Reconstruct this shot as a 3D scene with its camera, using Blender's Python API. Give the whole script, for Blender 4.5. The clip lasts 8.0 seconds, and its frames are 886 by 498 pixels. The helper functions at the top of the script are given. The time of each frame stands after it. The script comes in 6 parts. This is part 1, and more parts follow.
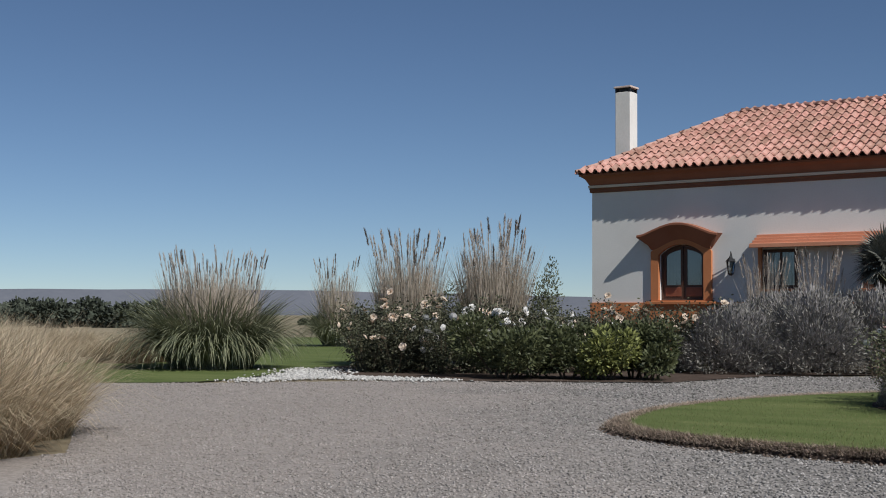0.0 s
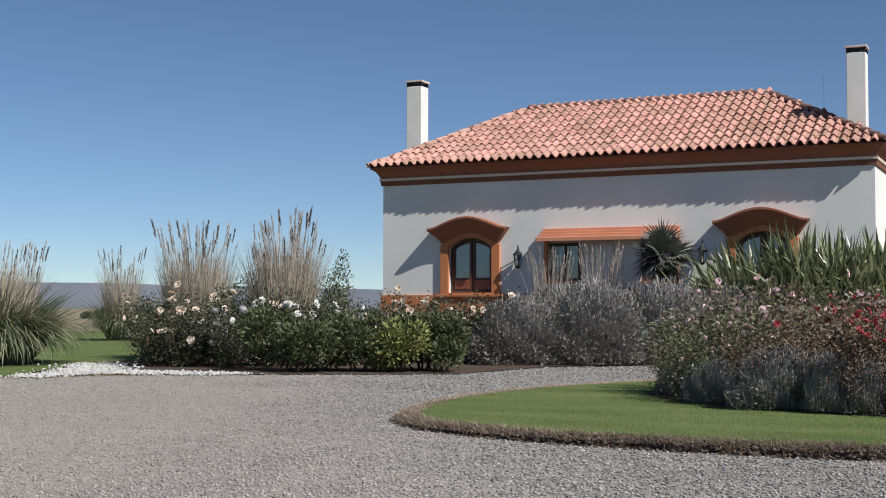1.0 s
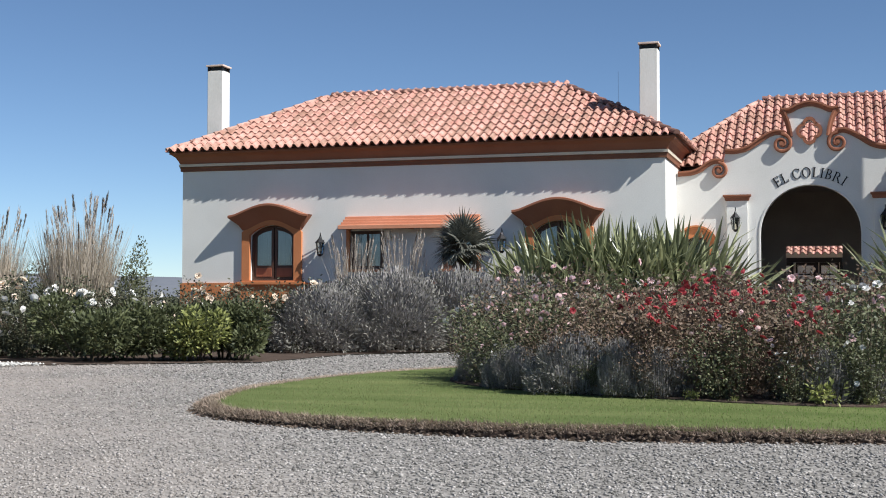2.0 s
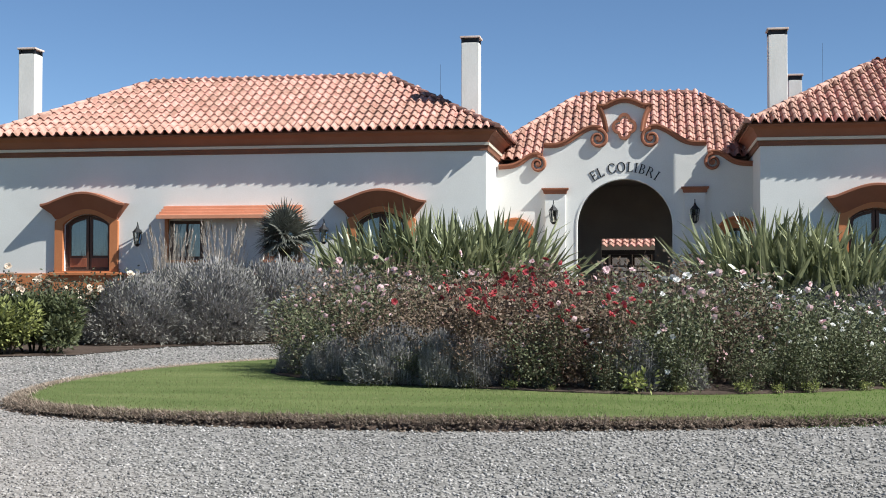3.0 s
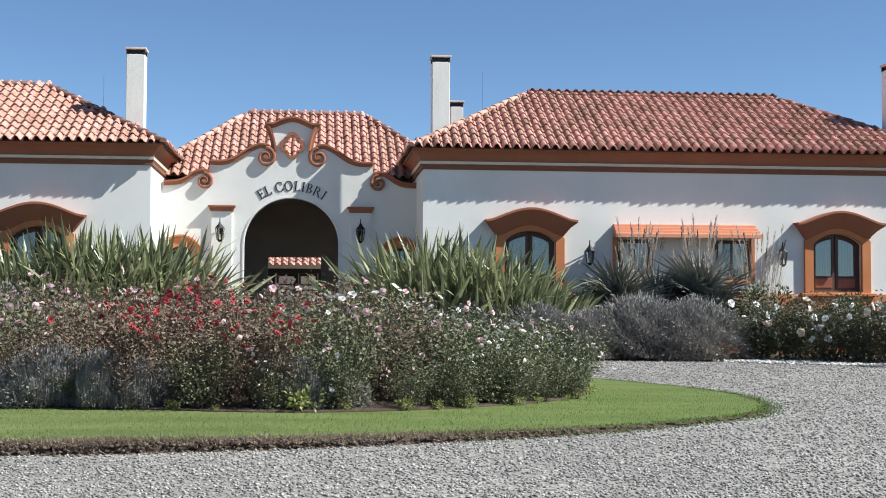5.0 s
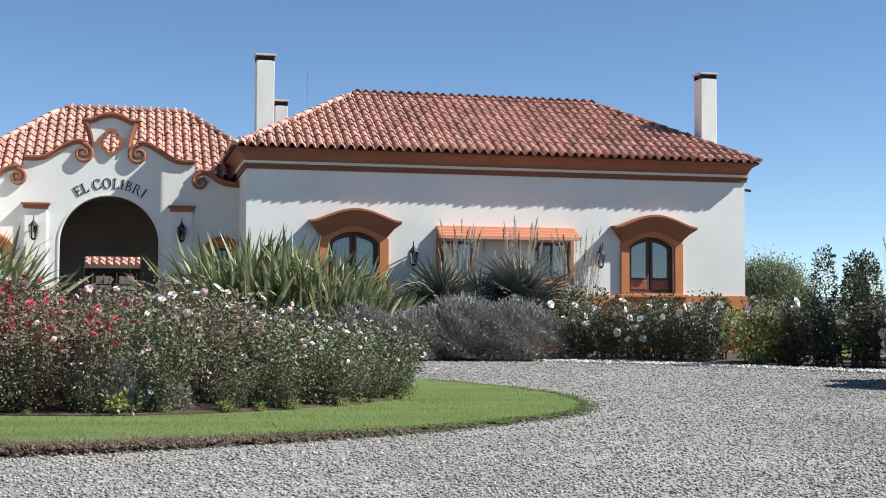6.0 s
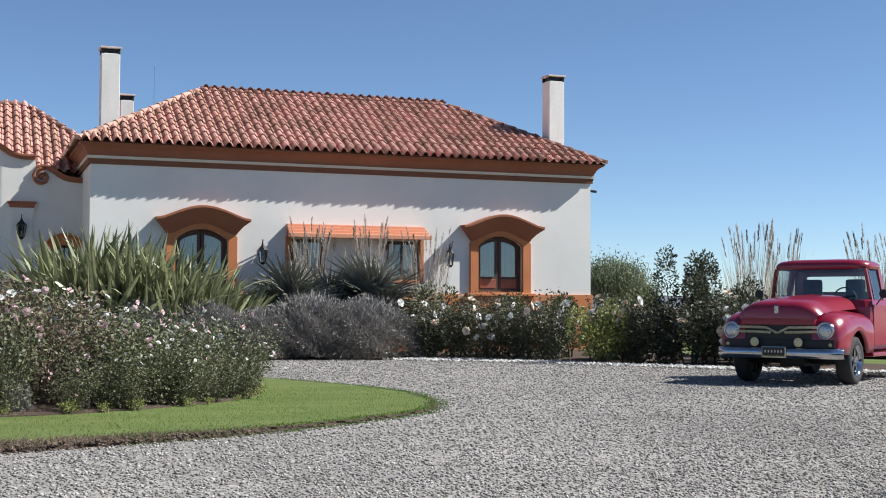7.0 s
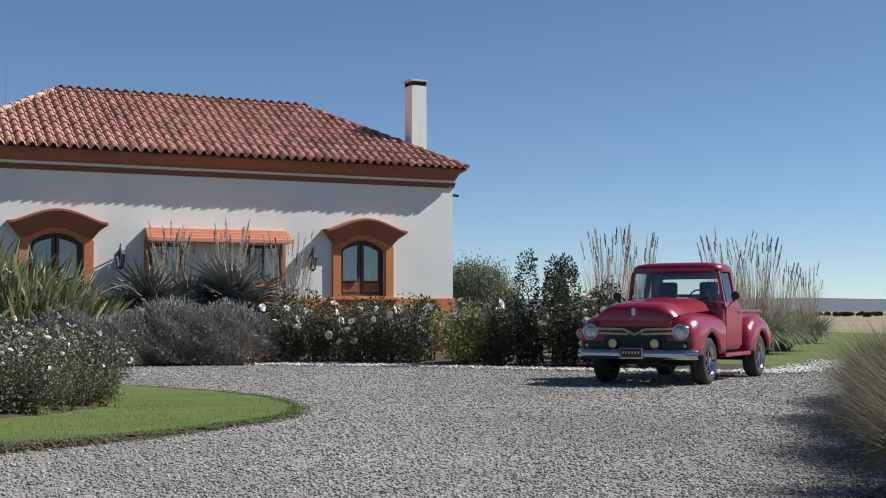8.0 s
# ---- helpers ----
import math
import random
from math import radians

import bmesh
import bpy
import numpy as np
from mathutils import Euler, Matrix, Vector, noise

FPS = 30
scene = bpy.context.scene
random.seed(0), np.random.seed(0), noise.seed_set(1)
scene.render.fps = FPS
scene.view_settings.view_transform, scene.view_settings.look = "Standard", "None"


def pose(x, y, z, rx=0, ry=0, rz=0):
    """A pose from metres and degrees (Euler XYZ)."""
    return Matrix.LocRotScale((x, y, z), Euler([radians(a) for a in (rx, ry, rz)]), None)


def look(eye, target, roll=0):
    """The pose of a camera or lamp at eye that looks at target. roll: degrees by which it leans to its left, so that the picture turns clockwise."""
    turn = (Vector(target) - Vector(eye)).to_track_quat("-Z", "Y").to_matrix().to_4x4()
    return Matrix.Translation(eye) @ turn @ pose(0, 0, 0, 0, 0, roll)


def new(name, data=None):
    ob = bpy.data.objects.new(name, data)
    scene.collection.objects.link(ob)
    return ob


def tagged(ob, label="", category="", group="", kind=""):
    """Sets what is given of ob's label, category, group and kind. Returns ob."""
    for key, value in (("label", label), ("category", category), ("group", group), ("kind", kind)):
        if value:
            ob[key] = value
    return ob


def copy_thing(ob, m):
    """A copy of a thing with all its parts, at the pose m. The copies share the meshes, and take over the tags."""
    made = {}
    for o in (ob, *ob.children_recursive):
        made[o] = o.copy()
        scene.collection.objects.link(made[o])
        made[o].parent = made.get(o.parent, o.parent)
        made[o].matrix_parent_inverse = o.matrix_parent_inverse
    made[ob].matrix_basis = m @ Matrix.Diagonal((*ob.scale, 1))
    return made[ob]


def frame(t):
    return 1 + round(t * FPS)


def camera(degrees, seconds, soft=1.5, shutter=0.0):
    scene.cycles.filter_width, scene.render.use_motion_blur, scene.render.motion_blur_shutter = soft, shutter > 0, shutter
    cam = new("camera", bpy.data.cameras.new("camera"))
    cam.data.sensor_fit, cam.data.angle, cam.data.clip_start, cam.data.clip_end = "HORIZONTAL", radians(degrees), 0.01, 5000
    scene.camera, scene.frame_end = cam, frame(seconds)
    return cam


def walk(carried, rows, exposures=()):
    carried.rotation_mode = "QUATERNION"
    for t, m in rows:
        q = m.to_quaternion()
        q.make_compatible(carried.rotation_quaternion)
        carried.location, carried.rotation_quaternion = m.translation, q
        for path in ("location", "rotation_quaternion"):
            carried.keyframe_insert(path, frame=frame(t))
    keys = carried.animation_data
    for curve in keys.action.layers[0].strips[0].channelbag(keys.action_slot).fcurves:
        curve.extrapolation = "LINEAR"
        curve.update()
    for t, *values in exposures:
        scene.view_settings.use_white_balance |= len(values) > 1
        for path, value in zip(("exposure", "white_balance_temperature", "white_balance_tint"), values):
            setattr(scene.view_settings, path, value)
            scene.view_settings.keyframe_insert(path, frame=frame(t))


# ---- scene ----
cam = camera(37.89, 8.0, soft=1.0)
EYE = (0.0, 0.0, 1.12)
ROWS = [
    (0.0, 92.958, -0.281, 34.871),
    (0.5, 92.838, -0.200, 30.920),
    (1.0, 92.664, -0.137, 25.616),
    (1.5, 92.520, -0.060, 21.935),
    (1.7, 92.386, -0.032, 19.812),
    (2.8, 91.718, -0.107, 10.501),
    (3.0, 91.749, -0.060, 8.969),
    (3.5, 91.827, -0.157, 5.549),
    (4.0, 92.071, -0.190, 0.839),
    (5.3, 92.707, -0.251, -7.773),
    (5.5, 92.687, -0.270, -9.373),
    (6.0, 92.668, -0.242, -13.573),
    (6.5, 92.651, -0.250, -16.636),
    (7.0, 92.633, -0.212, -20.222),
    (7.5, 92.633, -0.076, -23.370),
    (8.0, 92.809, 0.152, -26.301),
]
walk(cam, [(t, pose(*EYE, rx, ry, rz)) for t, rx, ry, rz in ROWS],
     [(0.0, -0.20, 6150, 9), (0.5, -0.08, 6150, 9), (1.0, 0.18, 6150, 8), (1.5, 0.38, 6150, 8), (3.0, 0.72, 6080, 5), (4.0, 0.8, 6080, 5), (5.5, 0.92, 6080, 4), (6.5, 0.88, 6170, 6), (7.5, 0.63, 6190, 8), (8.0, 0.45, 6160, 8)])


# ---- daylight ----
SUN = Vector((1.0, -0.325, 1.02)).normalized()
world = bpy.data.worlds.new("sky_world")
scene.world = world
world.use_nodes = True
wn = world.node_tree
sky = wn.nodes.new("ShaderNodeTexSky")
sky.sky_type = "NISHITA"
sky.sun_disc = False
sky.sun_elevation = math.asin(SUN.z)
sky.sun_rotation = math.atan2(SUN.x, SUN.y)
sky.altitude = 4500
sky.air_density, sky.dust_density, sky.ozone_density = 1.12, 0.0, 2.5
wn.nodes["Background"].inputs["Strength"].default_value = 0.0715
wn.links.new(sky.outputs[0], wn.nodes["Background"].inputs["Color"])
sun_data = bpy.data.lights.new("sun", "SUN")
sun_data.energy, sun_data.angle, sun_data.color = 5.0, radians(0.53), (1.0, 0.95, 0.88)
sun = new("sun", sun_data)
sun.matrix_world = look((0, 0, 60), Vector((0, 0, 60)) - SUN)


# ---- materials ----
def material(name, a, b, rough=0.8, scale=4.0, detail=6.0, bump=0.2, fine=60.0, metal=0.0, spec=0.5, piece=0.0,
             island=0.0, stretch=(1, 1, 1), through_light=0.0, spots=None, coat=0.0):
    """Two colours mixed by a broad and a fine noise; piece or island: how much each object or mesh island differs in brightness."""
    m = bpy.data.materials.new(name)
    m.use_nodes = True
    nt = m.node_tree
    p = nt.nodes["Principled BSDF"]

    def node(kind, **values):
        n = nt.nodes.new(kind)
        for k, v in values.items():
            n.inputs[k].default_value = v
        return n
    co = nt.nodes.new("ShaderNodeTexCoord")
    mp = node("ShaderNodeMapping", Scale=stretch)
    nt.links.new(co.outputs["Object"], mp.inputs["Vector"])
    n1 = node("ShaderNodeTexNoise", Scale=scale, Detail=detail, Roughness=0.6)
    n2 = node("ShaderNodeTexNoise", Scale=fine, Detail=4.0, Roughness=0.65)
    for n in (n1, n2):
        nt.links.new(mp.outputs[0], n.inputs["Vector"])
    add = nt.nodes.new("ShaderNodeMath")
    add.operation = "MULTIPLY_ADD"
    add.inputs[1].default_value, add.inputs[2].default_value = 0.45, -0.1
    nt.links.new(n2.outputs[0], add.inputs[0])
    add2 = nt.nodes.new("ShaderNodeMath")
    add2.operation = "MULTIPLY_ADD"
    add2.inputs[1].default_value = 0.75
    nt.links.new(n1.outputs[0], add2.inputs[0])
    nt.links.new(add.outputs[0], add2.inputs[2])
    ramp = nt.nodes.new("ShaderNodeValToRGB")
    ramp.color_ramp.elements[0].position, ramp.color_ramp.elements[1].position = 0.28, 0.72
    ramp.color_ramp.elements[0].color, ramp.color_ramp.elements[1].color = (*a, 1), (*b, 1)
    nt.links.new(add2.outputs[0], ramp.inputs[0])
    colour = ramp.outputs[0]
    if spots:
        vo = node("ShaderNodeTexVoronoi", Scale=spots[1])
        nt.links.new(mp.outputs[0], vo.inputs["Vector"])
        hs = nt.nodes.new("ShaderNodeSeparateColor")
        nt.links.new(vo.outputs["Color"], hs.inputs[0])
        rr = nt.nodes.new("ShaderNodeMapRange")
        rr.inputs[3].default_value, rr.inputs[4].default_value = 1 - spots[0], 1 + spots[0]
        nt.links.new(hs.outputs[0], rr.inputs[0])
        mul = nt.nodes.new("ShaderNodeVectorMath")
        mul.operation = "SCALE"
        nt.links.new(colour, mul.inputs[0])
        nt.links.new(rr.outputs[0], mul.inputs["Scale"])
        colour = mul.outputs[0]
    if piece or island:
        src = nt.nodes.new("ShaderNodeObjectInfo").outputs["Random"] if piece else nt.nodes.new("ShaderNodeNewGeometry").outputs["Random Per Island"]
        k = piece or island
        rr = nt.nodes.new("ShaderNodeMapRange")
        rr.inputs[3].default_value, rr.inputs[4].default_value = 1 - k, 1 + k
        nt.links.new(src, rr.inputs[0])
        hsv = nt.nodes.new("ShaderNodeHueSaturation")
        hue = nt.nodes.new("ShaderNodeMapRange")
        hue.inputs[3].default_value, hue.inputs[4].default_value = 0.5 + 0.03 * k, 0.5 - 0.03 * k
        nt.links.new(src, hue.inputs[0])
        nt.links.new(hue.outputs[0], hsv.inputs["Hue"])
        nt.links.new(rr.outputs[0], hsv.inputs["Value"])
        nt.links.new(colour, hsv.inputs["Color"])
        colour = hsv.outputs[0]
    nt.links.new(colour, p.inputs["Base Color"])
    p.inputs["Roughness"].default_value, p.inputs["Metallic"].default_value = rough, metal
    p.inputs["Specular IOR Level"].default_value = spec
    p.inputs["Coat Weight"].default_value = coat
    if bump:
        bn = node("ShaderNodeBump", Strength=bump, Distance=0.02)
        nt.links.new(add2.outputs[0], bn.inputs["Height"])
        nt.links.new(bn.outputs[0], p.inputs["Normal"])
    if through_light:
        tr = nt.nodes.new("ShaderNodeBsdfTranslucent")
        nt.links.new(colour, tr.inputs["Color"])
        mix = nt.nodes.new("ShaderNodeMixShader")
        mix.inputs[0].default_value = through_light
        nt.links.new(p.outputs[0], mix.inputs[1])
        nt.links.new(tr.outputs[0], mix.inputs[2])
        nt.links.new(mix.outputs[0], nt.nodes["Material Output"].inputs["Surface"])
    return m


PLASTER = material("white_plaster", (0.66, 0.64, 0.60), (0.80, 0.78, 0.74), 0.9, 0.5, 5, 0.25, 30, spec=0.2)
CHIMNEY_PLASTER = material("chimney_plaster", (0.62, 0.60, 0.55), (0.82, 0.80, 0.76), 0.9, 1.5, 5, 0.2, 40, spec=0.2, stretch=(1, 1, 0.3))
OCHRE = material("ochre_plaster", (0.46, 0.165, 0.065), (0.58, 0.23, 0.10), 0.85, 1.2, 5, 0.2, 40, spec=0.2)
TERRACOTTA = material("terracotta_paint", (0.26, 0.102, 0.058), (0.34, 0.140, 0.082), 0.8, 1.5, 5, 0.15, 45, spec=0.25)
CREAM = material("cream_paint", (0.62, 0.53, 0.42), (0.70, 0.62, 0.51), 0.85, 2, 4, 0.1, 40, spec=0.2)
BROWN = material("brown_paint", (0.17, 0.075, 0.045), (0.23, 0.105, 0.065), 0.8, 2, 4, 0.1, 40, spec=0.2)
TILE = material("clay_tile", (0.285, 0.112, 0.080), (0.580, 0.360, 0.290), 0.8, 5, 6, 0.3, 60, spec=0.25, piece=0.25)
TILE_REST = material("clay_tile_rest", (0.285, 0.112, 0.080), (0.580, 0.360, 0.290), 0.8, 5, 6, 0.3, 60, spec=0.25, island=0.25)
UNDER_TILE = material("roof_base", (0.10, 0.05, 0.035), (0.15, 0.075, 0.05), 0.9, 3, 4, 0.1)
MORTAR = material("pale_mortar", (0.55, 0.42, 0.36), (0.70, 0.58, 0.50), 0.9, 4, 5, 0.3, 40, spec=0.2)
DARK_METAL = material("dark_metal", (0.02, 0.02, 0.022), (0.04, 0.04, 0.042), 0.5, 6, 4, 0.1, metal=0.6)
DARK_WOOD = material("dark_wood", (0.055, 0.026, 0.016), (0.10, 0.045, 0.026), 0.55, 3, 6, 0.2, 50, stretch=(6, 6, 1))
RED_WOOD = material("red_wood", (0.20, 0.06, 0.03), (0.27, 0.09, 0.045), 0.5, 3, 6, 0.15, 50, stretch=(6, 6, 1))
CURTAIN = material("curtain_cloth", (0.66, 0.66, 0.65), (0.78, 0.78, 0.76), 0.9, 2, 4, 0.1, 80)
SALMON = material("salmon_paint", (0.58, 0.235, 0.125), (0.70, 0.32, 0.19), 0.7, 1.5, 5, 0.1, 40)
# plaster of the covered spaces, darkened so that their shade is in the colour
INNER = material("shade_tinted_plaster", (0.34, 0.29, 0.25), (0.46, 0.40, 0.35), 0.9, 1, 5, 0.2, 30, spec=0.2)
GRAVEL = material("grey_gravel", (0.150, 0.140, 0.129), (0.325, 0.300, 0.276), 0.95, 0.35, 8, 1.0, 34, spec=0.15, spots=(0.45, 42))
STONE = material("gravel_stone", (0.18, 0.170, 0.158), (0.355, 0.334, 0.311), 0.9, 3, 4, 0.2, 60, spec=0.2, island=0.62)
WHITE_STONE = material("white_stone", (0.36, 0.345, 0.32), (0.60, 0.58, 0.545), 0.9, 6, 5, 0.3, 40, spec=0.2, island=0.25)
SOIL = material("dark_soil", (0.045, 0.032, 0.025), (0.120, 0.088, 0.070), 0.95, 2.5, 8, 1.0, 25, spec=0.1)
DRY_SOIL = material("dry_soil", (0.085, 0.064, 0.050), (0.20, 0.155, 0.122), 0.95, 2.5, 8, 1.0, 25, spec=0.1, island=0.4)
LAWN = material("mown_lawn", (0.072, 0.104, 0.028), (0.160, 0.184, 0.068), 0.9, 1.1, 8, 0.8, 30, spec=0.1, stretch=(0.4, 1.5, 1))
GRASS = material("lawn_blades", (0.105, 0.138, 0.046), (0.300, 0.295, 0.145), 0.7, 1.3, 5, 0, 30, stretch=(0.5, 1.8, 1), spec=0.2, island=0.15, through_light=0.3)
FRESH_GRASS = material("fresh_blades", (0.062, 0.145, 0.014), (0.132, 0.225, 0.042), 0.7, 1.0, 5, 0, 30, spec=0.2, island=0.15, through_light=0.3)
FIELD = material("dry_field", (0.20, 0.165, 0.105), (0.32, 0.27, 0.185), 0.95, 0.06, 8, 0.6, 3, spec=0.1)
# distance haze is painted into the hills' blue-grey colour
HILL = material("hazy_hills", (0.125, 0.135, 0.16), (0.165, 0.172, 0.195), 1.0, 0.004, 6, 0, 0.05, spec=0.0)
# far scrub, its colour lightened to carry some haze
WOOD_FAR = material("far_scrub", (0.050, 0.060, 0.045), (0.095, 0.105, 0.078), 0.95, 0.15, 6, 0.4, 2, spec=0.1, island=0.3)


# ---- mesh helpers ----
def link(name, bm, mat, parent=None):
    me = bpy.data.meshes.new(name)
    bm.to_mesh(me)
    bm.free()
    me.materials.append(mat)
    ob = new(name, me)
    ob.parent = parent
    return ob


def part(name, bm, mat, parent, label=""):
    return tagged(link(name, bm, mat, parent), label)


def raw(name, verts, faces, mat, parent=None, smooth=False):
    me = bpy.data.meshes.new(name)
    me.from_pydata(verts, [], faces)
    me.materials.append(mat)
    if smooth:
        me.shade_smooth()
    ob = new(name, me)
    ob.parent = parent
    return ob


def empty(name, at=(0, 0, 0), rz=0.0):
    ob = new(name)
    ob.matrix_basis = pose(*at, 0, 0, rz)
    return ob


def box(bm, x0, x1, y0, y1, z0, z1, bevel=0.0):
    r = bmesh.ops.create_cube(bm, size=1.0, matrix=Matrix.Translation(((x0 + x1) / 2, (y0 + y1) / 2, (z0 + z1) / 2)) @ Matrix.Diagonal((x1 - x0, y1 - y0, z1 - z0, 1)))
    if bevel:
        edges = list({e for v in r["verts"] for e in v.link_edges})
        bmesh.ops.bevel(bm, geom=edges, offset=bevel, segments=2, affect="EDGES", profile=0.6)
    return bm


def boxed(*args, bevel=0.0):
    return box(bmesh.new(), *args, bevel=bevel)


def tube(bm, a, b, r0, r1=None, sides=8, caps=True):
    a, b = Vector(a), Vector(b)
    m = Matrix.Translation((a + b) / 2) @ (b - a).to_track_quat("Z", "Y").to_matrix().to_4x4()
    bmesh.ops.create_cone(bm, cap_ends=caps, segments=sides, radius1=r0, radius2=r0 if r1 is None else r1, depth=(b - a).length, matrix=m)
    return bm


def plate(bm, outline, holes, y0, y1):
    """An upright slab between y0 and y1 with outline and holes given as loops of (x, z)."""
    loops = []
    for loop in [outline, *holes]:
        vs = [bm.verts.new((x, y0, z)) for x, z in loop]
        loops += [bm.edges.new((vs[i], vs[(i + 1) % len(vs)])) for i in range(len(vs))]
    r = bmesh.ops.triangle_fill(bm, use_beauty=True, use_dissolve=False, edges=loops, normal=(0, -1, 0))
    faces = [g for g in r["geom"] if isinstance(g, bmesh.types.BMFace)]
    ext = bmesh.ops.extrude_face_region(bm, geom=faces)
    bmesh.ops.translate(bm, verts=[g for g in ext["geom"] if isinstance(g, bmesh.types.BMVert)], vec=(0, y1 - y0, 0))
    bmesh.ops.recalc_face_normals(bm, faces=bm.faces[:])
    return bm


def sheet(bm, outline, z, depth=0.0):
    """A level slab with the outline given as (x, y), its top at z."""
    vs = [bm.verts.new((x, y, z)) for x, y in outline]
    es = [bm.edges.new((vs[i], vs[(i + 1) % len(vs)])) for i in range(len(vs))]
    r = bmesh.ops.triangle_fill(bm, use_beauty=True, use_dissolve=False, edges=es, normal=(0, 0, 1))
    if depth:
        faces = [g for g in r["geom"] if isinstance(g, bmesh.types.BMFace)]
        ext = bmesh.ops.extrude_face_region(bm, geom=faces)
        bmesh.ops.translate(bm, verts=[g for g in ext["geom"] if isinstance(g, bmesh.types.BMVert)], vec=(0, 0, -depth))
    bmesh.ops.recalc_face_normals(bm, faces=bm.faces[:])
    return bm


def curve_through(points, steps=6, closed=False):
    """A smooth line through the points."""
    pts = [Vector(p) for p in points]
    n = len(pts)
    out = []
    for i in range(n if closed else n - 1):
        p = [pts[(i + k) % n] if closed else pts[min(max(i + k, 0), n - 1)] for k in (-1, 0, 1, 2)]
        for j in range(steps):
            t = j / steps
            out.append(0.5 * (2 * p[1] + (p[2] - p[0]) * t + (2 * p[0] - 5 * p[1] + 4 * p[2] - p[3]) * t * t + (3 * p[1] - p[0] - 3 * p[2] + p[3]) * t ** 3))
    if not closed:
        out.append(pts[-1])
    return [tuple(v) for v in out]


def arch(xc, half, z0, spring, rise, n=14):
    """A loop of (x, z): an opening with a curved head."""
    r = (half * half + rise * rise) / (2 * rise)
    a = math.asin(min(1.0, half / r)) if rise <= half else math.pi - math.asin(half / r)
    top = [(xc + r * math.sin(a - 2 * a * i / n), spring + rise - r + r * math.cos(a - 2 * a * i / n)) for i in range(n + 1)]
    return [(xc - half, z0), (xc + half, z0)] + top


def loft(bm, rings, closed=False):
    """Quads between rings of points of equal count."""
    vs = [[bm.verts.new(p) for p in ring] for ring in rings]
    n = len(rings[0])
    for a, b in zip(vs, vs[1:]):
        for i in range(n if closed else n - 1):
            bm.faces.new((a[i], a[(i + 1) % n], b[(i + 1) % n], b[i]))
    return vs


def smooth(ob):
    ob.data.shade_smooth()
    return ob


# ---- ground ----
bm = bmesh.new()
bmesh.ops.create_circle(bm, cap_ends=True, segments=96, radius=4200)
tagged(link("ground", bm, FIELD), "flat dry grass plain reaching the horizon", "ground", kind="structure")

DRIVE = [(-16.6, 13.9), (-15.2, 15.0), (-13.8, 16.9), (-12.2, 18.4), (-9.6, 20.4), (-8.8, 23.2), (-6.0, 26.0), (-3.0, 28.5), (-3.0, 33.0), (2.0, 33.0), (2.0, 28.5),
         (4.5, 26.9), (9.0, 26.4), (10.8, 24.7), (13.3, 21.2), (15.6, 18.2), (19.5, 18.5), (26.0, 24.0), (31.0, 21.0), (17.0, 13.0), (9.4, 9.2), (6.3, 6.0), (7.0, -24.0), (-9.0, -24.0), (-8.4, 6.8)]
tagged(link("drive", sheet(bmesh.new(), DRIVE, 0.012), GRAVEL), "pale grey gravel driveway with faint wheel tracks", "driveway", kind="structure")

def dusty(m):
    """Pale trodden dust that spreads over the gravel towards the west, with an uneven border."""
    nt = m.node_tree
    p = nt.nodes["Principled BSDF"]
    old = p.inputs["Base Color"].links[0].from_socket
    co = nt.nodes.new("ShaderNodeTexCoord")
    xyz = nt.nodes.new("ShaderNodeSeparateXYZ")
    nt.links.new(co.outputs["Object"], xyz.inputs[0])
    no = nt.nodes.new("ShaderNodeTexNoise")
    no.inputs["Scale"].default_value, no.inputs["Detail"].default_value = 0.35, 7.0
    nt.links.new(co.outputs["Object"], no.inputs["Vector"])
    reach = nt.nodes.new("ShaderNodeMath")
    reach.operation = "MULTIPLY_ADD"
    reach.inputs[1].default_value = -0.58
    nt.links.new(xyz.outputs[1], reach.inputs[0])
    west = nt.nodes.new("ShaderNodeMath")
    west.operation = "MULTIPLY"
    west.inputs[1].default_value = -1.0
    nt.links.new(xyz.outputs[0], west.inputs[0])
    nt.links.new(west.outputs[0], reach.inputs[2])
    uneven = nt.nodes.new("ShaderNodeMath")
    uneven.operation = "MULTIPLY_ADD"
    uneven.inputs[1].default_value = 7.0
    nt.links.new(no.outputs[0], uneven.inputs[0])
    nt.links.new(reach.outputs[0], uneven.inputs[2])
    amount = nt.nodes.new("ShaderNodeMapRange")
    amount.inputs[1].default_value, amount.inputs[2].default_value = 2.2, 5.2
    amount.inputs[4].default_value = 0.58
    nt.links.new(uneven.outputs[0], amount.inputs[0])
    mix = nt.nodes.new("ShaderNodeMix")
    mix.data_type = "RGBA"
    nt.links.new(amount.outputs[0], mix.inputs["Factor"])
    nt.links.new(old, mix.inputs[6])
    mix.inputs[7].default_value = (0.365, 0.318, 0.285, 1)
    nt.links.new(mix.outputs[2], p.inputs["Base Color"])


dusty(GRAVEL)
dusty(STONE)

ISLAND = curve_through([(-1.6, 9.9), (-3.3, 9.95), (-4.7, 10.3), (-5.7, 11.0), (-6.3, 12.3), (-6.6, 14.5), (-6.0, 17.4), (-4.2, 19.8), (-1.2, 21.0), (1.8, 21.0), (4.1, 20.0), (5.2, 17.8),
                        (5.5, 15.6), (4.9, 13.4), (3.8, 12.2), (2.4, 11.2), (0.4, 10.35)], 6, True)
XI, YI = -0.55, 15.5


def scaled(loop, k):
    return [(XI + (x - XI) * k, YI + (y - YI) * k) for x, y in loop]


